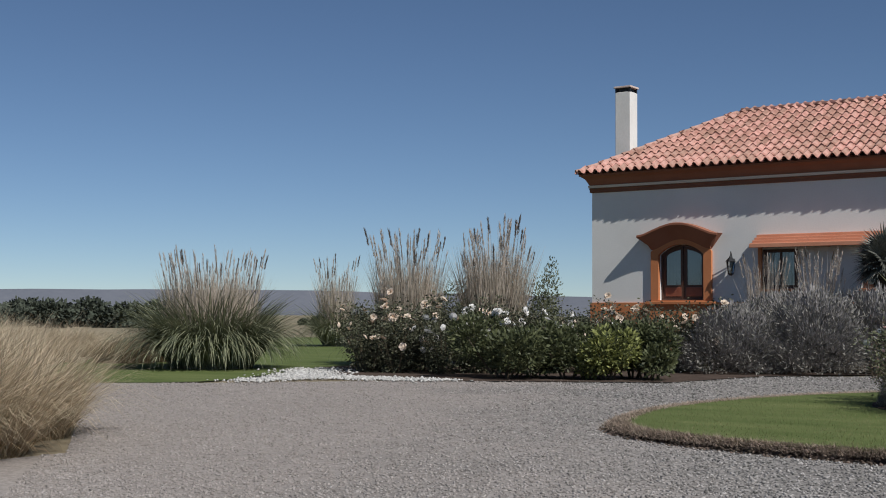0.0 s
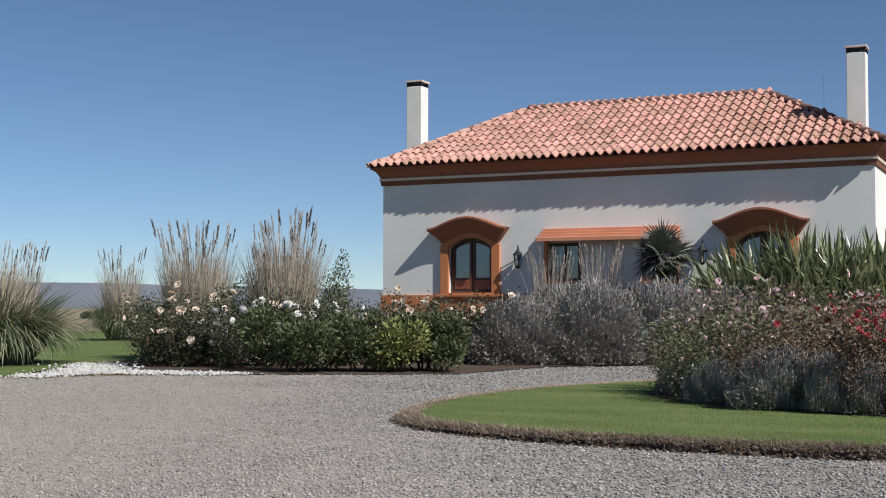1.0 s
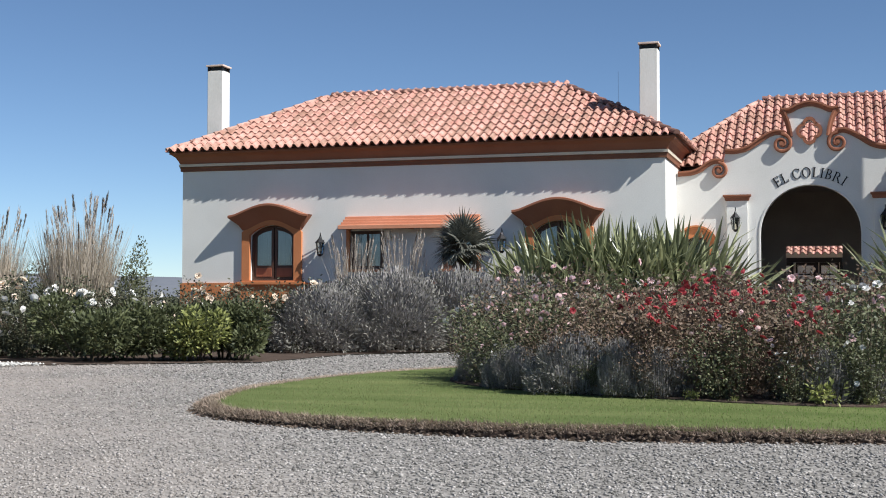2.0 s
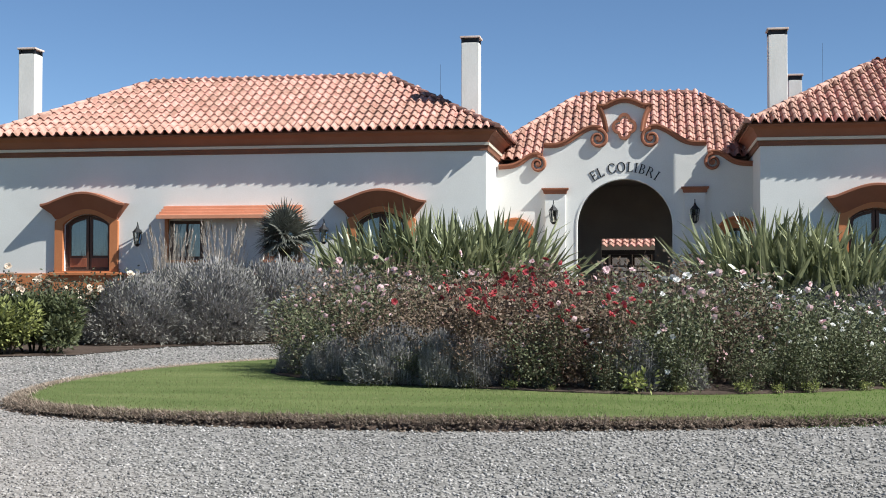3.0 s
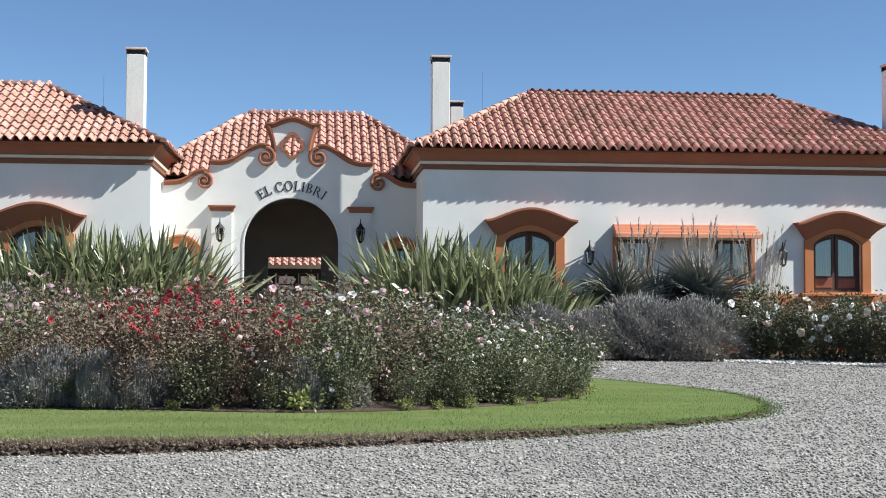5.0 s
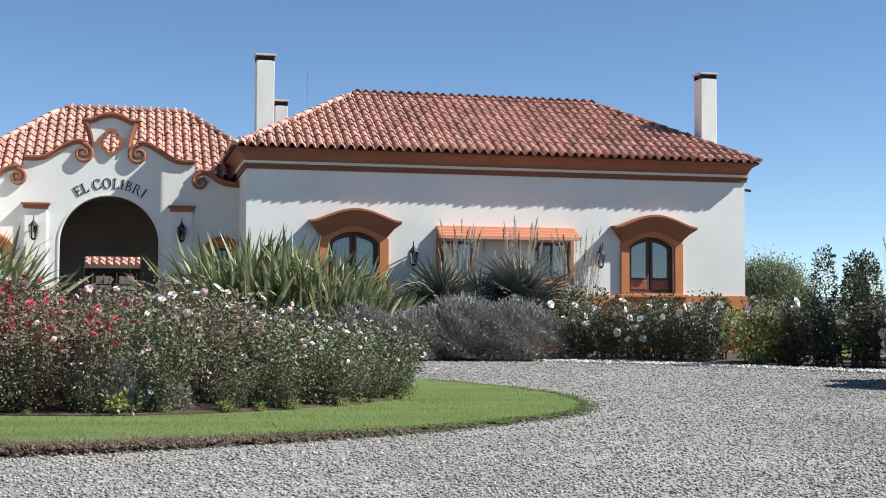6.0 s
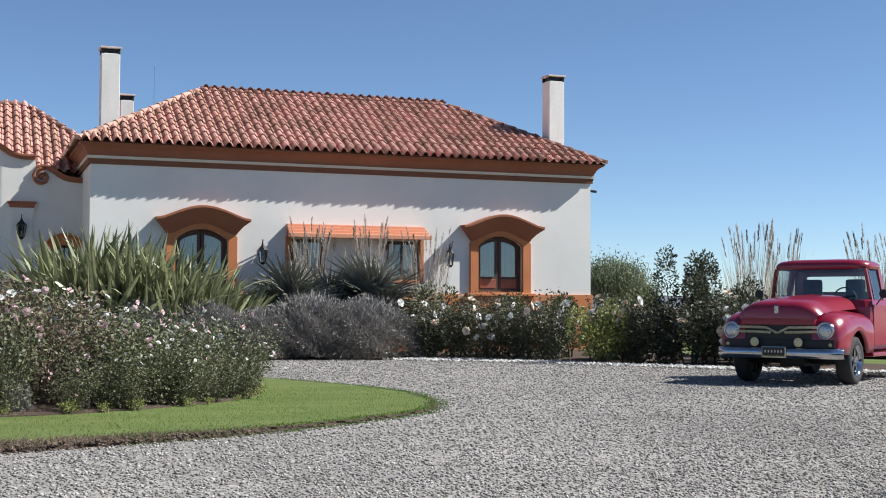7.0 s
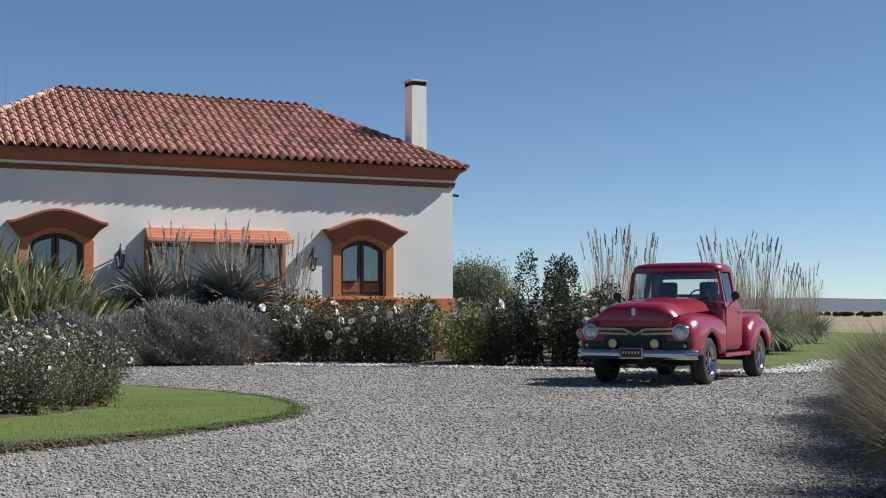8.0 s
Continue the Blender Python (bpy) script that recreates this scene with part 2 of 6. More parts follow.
def crumble(loop, amount, seed):
    """The loop cut finer, with an uneven edge."""
    rng = random.Random(seed)
    out = []
    for i, (x, y) in enumerate(loop):
        u, v = loop[(i + 1) % len(loop)]
        for k in range(8):
            t = k / 8
            out.append((x + (u - x) * t + rng.uniform(-amount, amount), y + (v - y) * t + rng.uniform(-amount, amount)))
    return out


def turf(x):
    """The height of the island's turf, which falls gently to the east and a little to the west."""
    return 0.112 - 0.012 * np.maximum(x + 1.5, 0.0) - 0.007 * np.maximum(-1.5 - x, 0.0)


# the raised island: an earth bank with turf on top
bm = bmesh.new()
rims = [(1.0, 0.0, 0.03), (0.992, 0.03, 0.035), (0.988, 0.07, 0.035), (0.984, 0.105, 0.03), (0.965, 0.12, 0.012)]
loft(bm, [[(x, y, z * turf(x) / 0.125 + (0.004 if z > 0.09 else 0) * math.sin(7 * x + 3 * y)) for x, y in crumble(scaled(ISLAND, k), w, 3 + i)] + [] for i, (k, z, w) in enumerate(rims)], closed=True)
bank = tagged(link("island_bank", bm, SOIL), "crumbling dark earth edge round the lawn island", "lawn edge", kind="structure")
bm = bmesh.new()
turf_edge = crumble(scaled(ISLAND, 0.978), 0.015, 9)
rings = [[(x, y, float(turf(x)) - 0.06) for x, y in turf_edge]]
for k in (1.0, 0.97, 0.9, 0.8, 0.65, 0.5, 0.35, 0.2, 0.06):
    rings.append([(XI + (x - XI) * k, YI + (y - YI) * k, float(turf(XI + (x - XI) * k))) for x, y in turf_edge])
bm.faces.new(loft(bm, rings, closed=True)[-1])
bmesh.ops.recalc_face_normals(bm, faces=bm.faces[:])
tagged(link("island_lawn", bm, LAWN), "round mown lawn island in the gravel drive", "lawn", kind="structure")
BED = [(-0.55 + 4.15 * math.cos(a) + 0.15 * math.sin(3 * a), 16.9 + 4.15 * math.sin(a) + 0.1 * math.sin(5 * a)) for a in np.linspace(0, 2 * math.pi, 48, endpoint=False)]
bm = bmesh.new()
rings = [[(-0.55 + (x + 0.55) * k, 16.9 + (y - 16.9) * k, float(turf(-0.55 + (x + 0.55) * k)) + lift) for x, y in BED] for k, lift in ((1.0, -0.04), (1.0, 0.012), (0.97, 0.018), (0.8, 0.018), (0.6, 0.018), (0.4, 0.018), (0.2, 0.018), (0.05, 0.018))]
bm.faces.new(loft(bm, rings, closed=True)[-1])
bmesh.ops.recalc_face_normals(bm, faces=bm.faces[:])
tagged(link("island_bed", bm, SOIL), "dark planted soil in the middle of the lawn island", "flower bed", kind="structure")
LAWN_LEFT = [(-16.75, 13.75), (-15.4, 15.1), (-16.2, 17.6), (-17.6, 20.6), (-18.0, 24.0), (-17.5, 31.0), (-20.0, 47.0), (-42.0, 50.0), (-34.0, 34.0), (-25.0, 21.0), (-21.0, 15.5), (-18.5, 13.6)]
tagged(link("lawn_left", sheet(bmesh.new(), curve_through(LAWN_LEFT, 4, True), 0.024), LAWN), "mown green lawn beside the drive", "lawn", kind="structure")
LAWN_RIGHT = [(17.6, 19.0), (16.5, 24.0), (16.5, 38.0), (28.0, 52.0), (48.0, 55.0), (44.0, 38.0), (30.0, 26.5), (24.0, 21.5)]
tagged(link("lawn_right", sheet(bmesh.new(), curve_through(LAWN_RIGHT, 4, True), 0.024), LAWN), "mown green lawn behind the parked truck", "lawn", kind="structure")
BED_L = [(-17.6, 20.7), (-15.6, 18.6), (-13.6, 17.7), (-12.1, 18.1), (-9.2, 19.9), (-8.9, 23.2), (-7.6, 24.9), (-5.9, 26.8), (-3.1, 28.8), (-3.1, 31.3), (-17.6, 31.3)]
BED_R = [(2.1, 28.6), (4.5, 27.0), (9.0, 26.5), (10.9, 24.8), (13.4, 21.3), (15.4, 18.6), (17.5, 20.4), (16.8, 25.0), (16.6, 31.3), (2.1, 31.3)]
for n, b in (("bed_left", BED_L), ("bed_right", BED_R)):
    tagged(link(n, sheet(bmesh.new(), b, 0.03), SOIL), "dark planted soil along the house wall", "flower bed", kind="structure")


def hills():
    """Low hills all round, highest to the west; the haze is in their colour."""
    bm = bmesh.new()
    base, top = [], []
    for i in range(240):
        a = 2 * math.pi * i / 240
        r = 3600
        h = 50 - 22 * math.cos(a) + 14 * noise.noise((6 * math.cos(a), 6 * math.sin(a), 0.3)) + 4 * noise.noise((19 * math.cos(a), 19 * math.sin(a), 2.0))
        base.append((r * math.cos(a), r * math.sin(a), -5))
        top.append((1.06 * r * math.cos(a), 1.06 * r * math.sin(a), max(h, 12)))
    loft(bm, [base, top], closed=True)
    return bm


tagged(link("hills_backdrop", hills(), HILL), "low hills on the horizon with blue-grey haze painted on", "hills", kind="structure")

# ---- the house ----
house = tagged(empty("country_house", (-0.56, 31.5, 0)), "white stucco country house with clay tile roofs and terracotta trim", "house")
HOUSE_INV = Matrix.Translation((0.56, -31.5, 0))


def hp(name, bm, mat, parent=None, label=""):
    """A part of the house, built in world places."""
    ob = part(name, bm, mat, parent or house, label)
    ob.matrix_parent_inverse = HOUSE_INV if (parent or house) is house else Matrix.Identity(4)
    return ob


WY, OV = 31.5, 0.33
XC = -0.56
WINGS = {"left": (-16.95, -3.9), "right": (2.68, 15.87)}
DOORS = {"left": (-14.28, -6.52), "right": (5.33, 13.20)}
AWNINGS = {"left": (-12.17, -8.55), "right": (7.42, 11.05)}


def glazed_opening(xc):
    """A French window with a segmental head, its surround, wooden leaves, curtains and the coved hood."""
    half, z0, spring, rise = 0.64, 1.56, 2.76, 0.27
    y = WY
    bm = bmesh.new()
    plate(bm, arch(xc, 0.86, z0 - 0.04, 2.84, 0.36), [arch(xc, half, z0, spring, rise)], y - 0.09, y + 0.02)
    win = hp("window", bm, OCHRE, label="arched window with terracotta surround")
    bm = bmesh.new()
    plate(bm, arch(xc, half, z0, spring, rise), [arch(xc, half - 0.055, z0 + 0.04, spring, rise - 0.05)], y + 0.10, y + 0.19)
    hp("frame", bm, DARK_WOOD, win)
    for s in (-1, 1):
        x0, x1 = sorted((xc + s * 0.012, xc + s * (half - 0.058)))
        k = arch(xc, half - 0.06, z0 + 0.045, spring, rise - 0.055, 20)
        leaf = [(x, z) for x, z in k if x0 - 1e-3 <= x <= x1 + 1e-3]
        cx = sorted({x0, x1})
        top = sorted([(x, z) for x, z in leaf if z > spring - 0.01])
        outer = [(x0, z0 + 0.045), (x1, z0 + 0.045)]
        crown = spring + rise - 0.055
        edge = [(x1, spring)] if s > 0 else [(x1, crown)]
        edge2 = [(x0, crown)] if s > 0 else [(x0, spring)]
        mid = [(x, z) for x, z in reversed(top) if x0 + 0.02 < x < x1 - 0.02]
        outline = outer + edge + mid + edge2
        inner = [(x0 + 0.075, z0 + 0.40), (x1 - 0.075, z0 + 0.40)]
        inner += [(x1 - 0.075, edge[0][1] - 0.06)] + [(x, z - 0.075) for x, z in mid if x0 + 0.09 < x < x1 - 0.09] + [(x0 + 0.075, edge2[0][1] - 0.06)]
        bm = plate(bmesh.new(), outline, [inner], y + 0.12, y + 0.165)
        hp("leaf", bm, DARK_WOOD, win, "dark wooden window leaf")
        hp("panel", boxed(x0 + 0.06, x1 - 0.06, y + 0.105, y + 0.13, z0 + 0.1, z0 + 0.34, bevel=0.012), RED_WOOD, win, "reddish wooden lower panel")
        bm = plate(bmesh.new(), inner, [], y + 0.14, y + 0.146)
        pane = hp("pane", bm, GLASS, win, "clear window glass")
        pane.visible_shadow = False
        bm = bmesh.new()
        ring = [x0 + 0.03 + (x1 - x0 - 0.06) * i / 24 for i in range(25)]
        loft(bm, [[(x, y + 0.19 + 0.015 * math.sin(i * 1.9), z) for i, x in enumerate(ring)] for z in (z0 + 0.1, spring + rise)])
        smooth(hp("curtain", bm, CURTAIN, win, "pale curtain behind the glass"))
    hp("sill", boxed(xc - 0.98, xc + 0.98, y - 0.16, y + 0.1, z0 - 0.12, z0 - 0.035, bevel=0.015), OCHRE, win)
    hp("apron", boxed(xc - 0.9, xc + 0.9, y - 0.10, y + 0.02, 0.0, z0 - 0.12), OCHRE, win)
    # coved hood: flares out from the surround up to a curved cap with flicked tips
    def rim(w, tip, rise_, n=24):
        pts = []
        for i in range(n + 1):
            u = -1 + 2 * i / n
            c = 0.55 * (1 - u * u) + 0.45 * (0.5 + 0.5 * math.cos(math.pi * u))
            flick = 0.0 if abs(u) < 0.86 else 0.035 * (abs(u) - 0.86) / 0.14
            pts.append((xc + w * u, tip + rise_ * c + flick))
        return pts
    bm = bmesh.new()
    rings = []
    for k in range(6):
        a = k / 5
        e = 1 - math.cos(a * math.pi / 2)
        w = 0.84 + 0.30 * e
        rings.append([(x, y - 0.09 - 0.27 * a, z) for x, z in rim(w, 2.86 + 0.32 * a, 0.30 + 0.04 * a)])
    cap_low = rings[-1]
    rings.append([(x, y - 0.38, z + 0.012) for x, _, z in cap_low])
    rings.append([(x, y - 0.38, z + 0.06) for x, _, z in cap_low])
    rings.append([(x, y - 0.34, z + 0.075) for x, _, z in cap_low])
    rings.append([(x, y + 0.01, z + 0.075) for x, _, z in cap_low])
    vs = loft(bm, rings)
    for side in (0, -1):
        loop = [r[side] for r in vs] + [bm.verts.new((rings[0][side][0], y + 0.01, rings[0][side][2]))]
        bm.faces.new(loop if side else loop[::-1])
    bmesh.ops.recalc_face_normals(bm, faces=bm.faces[:])
    hp("hood", bm, TERRACOTTA, win, "coved terracotta window hood")
    return [arch(xc, half + 0.001, z0, spring, rise)]


def glass_material():
    m = bpy.data.materials.new("window_glass")
    m.use_nodes = True
    nt = m.node_tree
    gl = nt.nodes.new("ShaderNodeBsdfGlossy")
    gl.inputs["Roughness"].default_value = 0.02
    tr = nt.nodes.new("ShaderNodeBsdfTransparent")
    tr.inputs["Color"].default_value = (0.80, 0.84, 0.84, 1)
    fr = nt.nodes.new("ShaderNodeFresnel")
    fr.inputs["IOR"].default_value = 2.0
    mix = nt.nodes.new("ShaderNodeMixShader")
    nt.links.new(fr.outputs[0], mix.inputs[0])
    nt.links.new(tr.outputs[0], mix.inputs[1])
    nt.links.new(gl.outputs[0], mix.inputs[2])
    nt.links.new(mix.outputs[0], nt.nodes["Material Output"].inputs["Surface"])
    return m


GLASS = glass_material()


def awning_window(x0, x1):
    """A broad timber awning over two narrow windows with posts at the ends."""
    y = WY
    aw = hp("awning", boxed(x0 + 0.02, x1 - 0.02, y - 0.02, y + 0.01, 2.90, 3.22), SALMON, label="salmon painted timber awning")
    for i in range(4):
        bm = bmesh.new()
        ya, yb = y - 0.02 - 0.12 * i, y - 0.15 - 0.12 * i
        za = 3.24 - 0.075 * i
        box(bm, x0 - 0.01 * i, x1 + 0.01 * i, yb, ya, za - 0.125, za - 0.035, bevel=0.01)
        hp("board", bm, SALMON, aw)
    hp("board", boxed(x0 - 0.05, x1 + 0.05, y - 0.54, y - 0.50, 2.86, 2.965, bevel=0.01), SALMON, aw)
    n = 3
    for i in range(n):
        x = x0 + 0.1 + (x1 - x0 - 0.2) * i / (n - 1)
        hp("rafter", boxed(x - 0.03, x + 0.03, y - 0.5, y, 2.87, 2.92), OCHRE, aw)
    holes = []
    for s, xa in ((0, x0 + 0.1), (1, x1 - 0.1 - 0.92)):
        xb = xa + 0.92
        hole = [(xa, 1.84), (xb, 1.84), (xb, 2.84), (xa, 2.84)]
        holes.append(hole)
        bm = plate(bmesh.new(), hole, [[(xa + 0.11, 1.93), (xb - 0.11, 1.93), (xb - 0.11, 2.76), (xa + 0.11, 2.76)]], y + 0.05, y + 0.14)
        win = hp("window", bm, DARK_WOOD, label="narrow dark wooden window under the awning")
        hp("pane", boxed(xa + 0.1, xb - 0.1, y + 0.09, y + 0.096, 1.92, 2.77), GLASS, win, "clear window glass").visible_shadow = False
        hp("mullion", boxed((xa + xb) / 2 - 0.02, (xa + xb) / 2 + 0.02, y + 0.06, y + 0.12, 1.92, 2.77), DARK_WOOD, win)
        bm = bmesh.new()
        loft(bm, [[(xa + 0.05 + 0.82 * i / 20, y + 0.22 + 0.015 * math.sin(2 * i), z) for i in range(21)] for z in (1.86, 2.83)])
        hp("curtain", bm, CURTAIN, win, "pale curtain behind the glass")
        hp("sill", boxed(xa - 0.05, xb + 0.05, y - 0.07, y + 0.05, 1.77, 1.84, bevel=0.01), OCHRE, win)
        px_ = xa - 0.1 if s == 0 else xb
        hp("post", boxed(px_, px_ + 0.1, y - 0.06, y + 0.02, 1.80, 2.90, bevel=0.008), OCHRE, win)
    return holes


def moulding(x0, x1, y0, y1, profile):
    """A moulding round a rectangular block: profile of (out, z), outward and upward."""
    bm = bmesh.new()
    loft(bm, [[(x0 - o, y0 - o, z), (x1 + o, y0 - o, z), (x1 + o, y1 + o, z), (x0 - o, y1 + o, z)] for o, z in profile], closed=True)
    bmesh.ops.recalc_face_normals(bm, faces=bm.faces[:])
    return bm


PITCH, ROW = 0.241, 0.376


def tile_mesh(crest):
    """One S-shaped clay tile: a rounded cover and a shallow pan, lying down the +v slope, u across."""
    me = bpy.data.meshes.new("tile")
    prof = [(-0.125, 0.030), (-0.105, 0.006), (-0.075, 0.0), (-0.045, 0.006), (-0.034, 0.36 * crest), (-0.011, 0.77 * crest), (0.031, crest), (0.073, 0.77 * crest), (0.095, 0.36 * crest), (0.118, 0.012)]
    n = len(prof)
    vs = [(u, 0.0, h + 0.034) for u, h in prof] + [(u * 0.95, 0.42, h * 0.9) for u, h in prof] + [(u, 0.004, h + 0.012) for u, h in prof]
    fs = [(i, i + 1, n + i + 1, n + i) for i in range(n - 1)] + [(2 * n + i, 2 * n + i + 1, i + 1, i) for i in range(n - 1)]
    me.from_pydata(vs, [], fs)
    me.materials.append(TILE)
    return me


TILE_MESH = tile_mesh(0.090)
EAVE_MESH = tile_mesh(0.118)


def slope_tiles(p0, along, up, inside, length, run, keep=lambda i, j: False, parent=None, store=None):
    """Rows of tiles on a slope: p0 its lower corner, along and up its directions; inside(u, v) tells where tiles lie."""
    along, up = Vector(along).normalized(), Vector(up).normalized()
    normal = along.cross(up).normalized()
    rng = random.Random(int(abs(p0[0]) * 100))
    tv = np.array([v.co[:] for v in TILE_MESH.vertices])
    tf = [tuple(p.vertices) for p in TILE_MESH.polygons]
    base = Matrix((along, up, normal)).transposed().to_4x4()
    for j in range(int(run / ROW) + 1):
        for i in range(int(length / PITCH) + 1):
            u, v = (i + 0.5) * PITCH, j * ROW - 0.085
            if not inside(u, v + 0.24):
                continue
            at = Vector(p0) + along * (u + rng.uniform(-0.006, 0.006)) + up * (v + rng.uniform(-0.012, 0.012)) + normal * rng.uniform(0.0, 0.008)
            m = Matrix.Translation(at) @ base @ pose(0, 0, 0, 0, 0, rng.uniform(-1.2, 1.2))
            if keep(i, j):
                LOOSE.append((m, parent, EAVE_MESH if j == 0 else TILE_MESH, "tile"))
            else:
                k = len(store[0])
                mm = np.array(m)
                store[0].extend((tv @ mm[:3, :3].T + mm[:3, 3]).tolist())
                store[1].extend(tuple(k + q for q in f) for f in tf)


LOOSE = []


def cap_mesh(mat):
    """One half-round cap tile, lying along +y."""
    rings = [[(r * math.cos(q), t, r * 0.9 * math.sin(q) + lift) for q in np.linspace(-0.2, math.pi + 0.2, 8)] for t, r, lift in ((0.0, 0.100, 0.04), (0.40, 0.085, 0.022))]
    me = bpy.data.meshes.new("cap_tile")
    me.from_pydata([p for r in rings for p in r], [], [(q, q + 1, 9 + q, 8 + q) for q in range(7)] + [tuple(range(7, -1, -1))])
    me.materials.append(mat)
    return me


CAP = material("cap_tile", (0.34, 0.17, 0.125), (0.56, 0.37, 0.30), 0.85, 5, 6, 0.3, 60, spec=0.25, piece=0.2)
# darker cap tiles for the ridges and the east hips
DARK_CAP = material("dark_cap_tile", (0.13, 0.065, 0.055), (0.27, 0.15, 0.125), 0.9, 5, 6, 0.3, 60, spec=0.2, piece=0.25)
CAP_MESH, DARK_CAP_MESH = cap_mesh(CAP), cap_mesh(DARK_CAP)


def ridge_caps(a, b, parent, mesh):
    """Half-round cap tiles bedded along a ridge or hip."""
    a, b = Vector(a), Vector(b)
    d = (b - a).normalized()
    side = d.cross(Vector((0, 0, 1))).normalized()
    base = Matrix((side, d, side.cross(d))).transposed().to_4x4()
    for i in range(int((b - a).length / 0.36)):
        LOOSE.append((Matrix.Translation(a + d * (i * 0.36)) @ base, parent, mesh, "cap_tile"))


def hip_roof(x0, x1, y0, y1, z0, z1, run_x, run_y, near_rows=0, label="clay tile hipped roof"):
    """A hipped roof over an eaves rectangle; run_x and run_y are the plan runs of end and front slopes."""
    bm = bmesh.new()
    ym = y0 + run_y
    e = [bm.verts.new(p) for p in ((x0, y0, z0), (x1, y0, z0), (x1, y1, z0), (x0, y1, z0))]
    yb = y1 - run_y
    rl, rr = bm.verts.new((x0 + run_x, (ym + yb) / 2, z1)), bm.verts.new((x1 - run_x, (ym + yb) / 2, z1))
    bm.faces.new((e[0], e[1], rr, rl))
    bm.faces.new((e[1], e[2], rr))
    bm.faces.new((e[2], e[3], rl, rr))
    bm.faces.new((e[3], e[0], rl))
    bm.faces.new(e[::-1])
    roof = hp("roof", bm, UNDER_TILE, label=label)
    store = ([], [])
    rise = z1 - z0
    sf = math.hypot(run_y, rise)
    w = x1 - x0
    slope_tiles((x0, y0, z0 + 0.01), (1, 0, 0), (0, run_y, rise), lambda u, v: -0.1 < v < sf + 0.02 and run_x * v / sf - 0.05 < u < w - run_x * v / sf + 0.05,
                w, sf, lambda i, j: j < near_rows and i < 50, roof, store)
    se = math.hypot(run_x, rise)
    dpt = y1 - y0
    for p0, al, up in (((x1, y0, z0 + 0.01), (0, 1, 0), (-run_x, 0, rise)), ((x0, y1, z0 + 0.01), (0, -1, 0), (run_x, 0, rise))):
        slope_tiles(p0, al, up, lambda u, v: -0.1 < v < se and run_y * v / se < u < dpt - run_y * v / se, dpt, se, parent=roof, store=store)
    slope_tiles((x1, y1, z0 + 0.01), (-1, 0, 0), (0, -run_y, rise), lambda u, v: -0.1 < v < sf and run_x * v / sf < u < w - run_x * v / sf, w, sf, parent=roof, store=store)
    tiles = raw("roof_tiles", store[0], store[1], TILE_REST, roof)
    tagged(tiles, "overlapping curved clay tiles", kind="stuff")
    ymid = (ym + yb) / 2
    ridge_caps((x0 + run_x, ymid, z1), (x1 - run_x, ymid, z1), roof, DARK_CAP_MESH)
    for c, t in (((x0, y0, z0), (x0 + run_x, ymid, z1)), ((x1, y0, z0), (x1 - run_x, ymid, z1)), ((x0, y1, z0), (x0 + run_x, ymid, z1)), ((x1, y1, z0), (x1 - run_x, ymid, z1))):
        ridge_caps(c, t, roof, CAP_MESH if c[0] == x0 else DARK_CAP_MESH)
    return roof




def chimney(x, y, w, z0, z1):
    c = hp("chimney", boxed(x - w / 2, x + w / 2, y - w / 2, y + w / 2, z0, z1, bevel=0.015), CHIMNEY_PLASTER, label="tall white stucco chimney with a dark cowl")
    bm = bmesh.new()
    for sx in (-1, 1):
        for sy in (-1, 1):
            box(bm, x + sx * (w / 2 - 0.03) - 0.03, x + sx * (w / 2 - 0.03) + 0.03, y + sy * (w / 2 - 0.03) - 0.03, y + sy * (w / 2 - 0.03) + 0.03, z1 - 0.01, z1 + 0.12)
    box(bm, x - w * 0.40, x + w * 0.40, y - w * 0.40, y + w * 0.40, z1, z1 + 0.115)
    hp("cowl", bm, DARK_METAL, c, "sooty dark cowl")
    hp("cap", boxed(x - w / 2 - 0.035, x + w / 2 + 0.035, y - w / 2 - 0.035, y + w / 2 + 0.035, z1 + 0.115, z1 + 0.165, bevel=0.01), MORTAR, c, "thin pale cap slab")


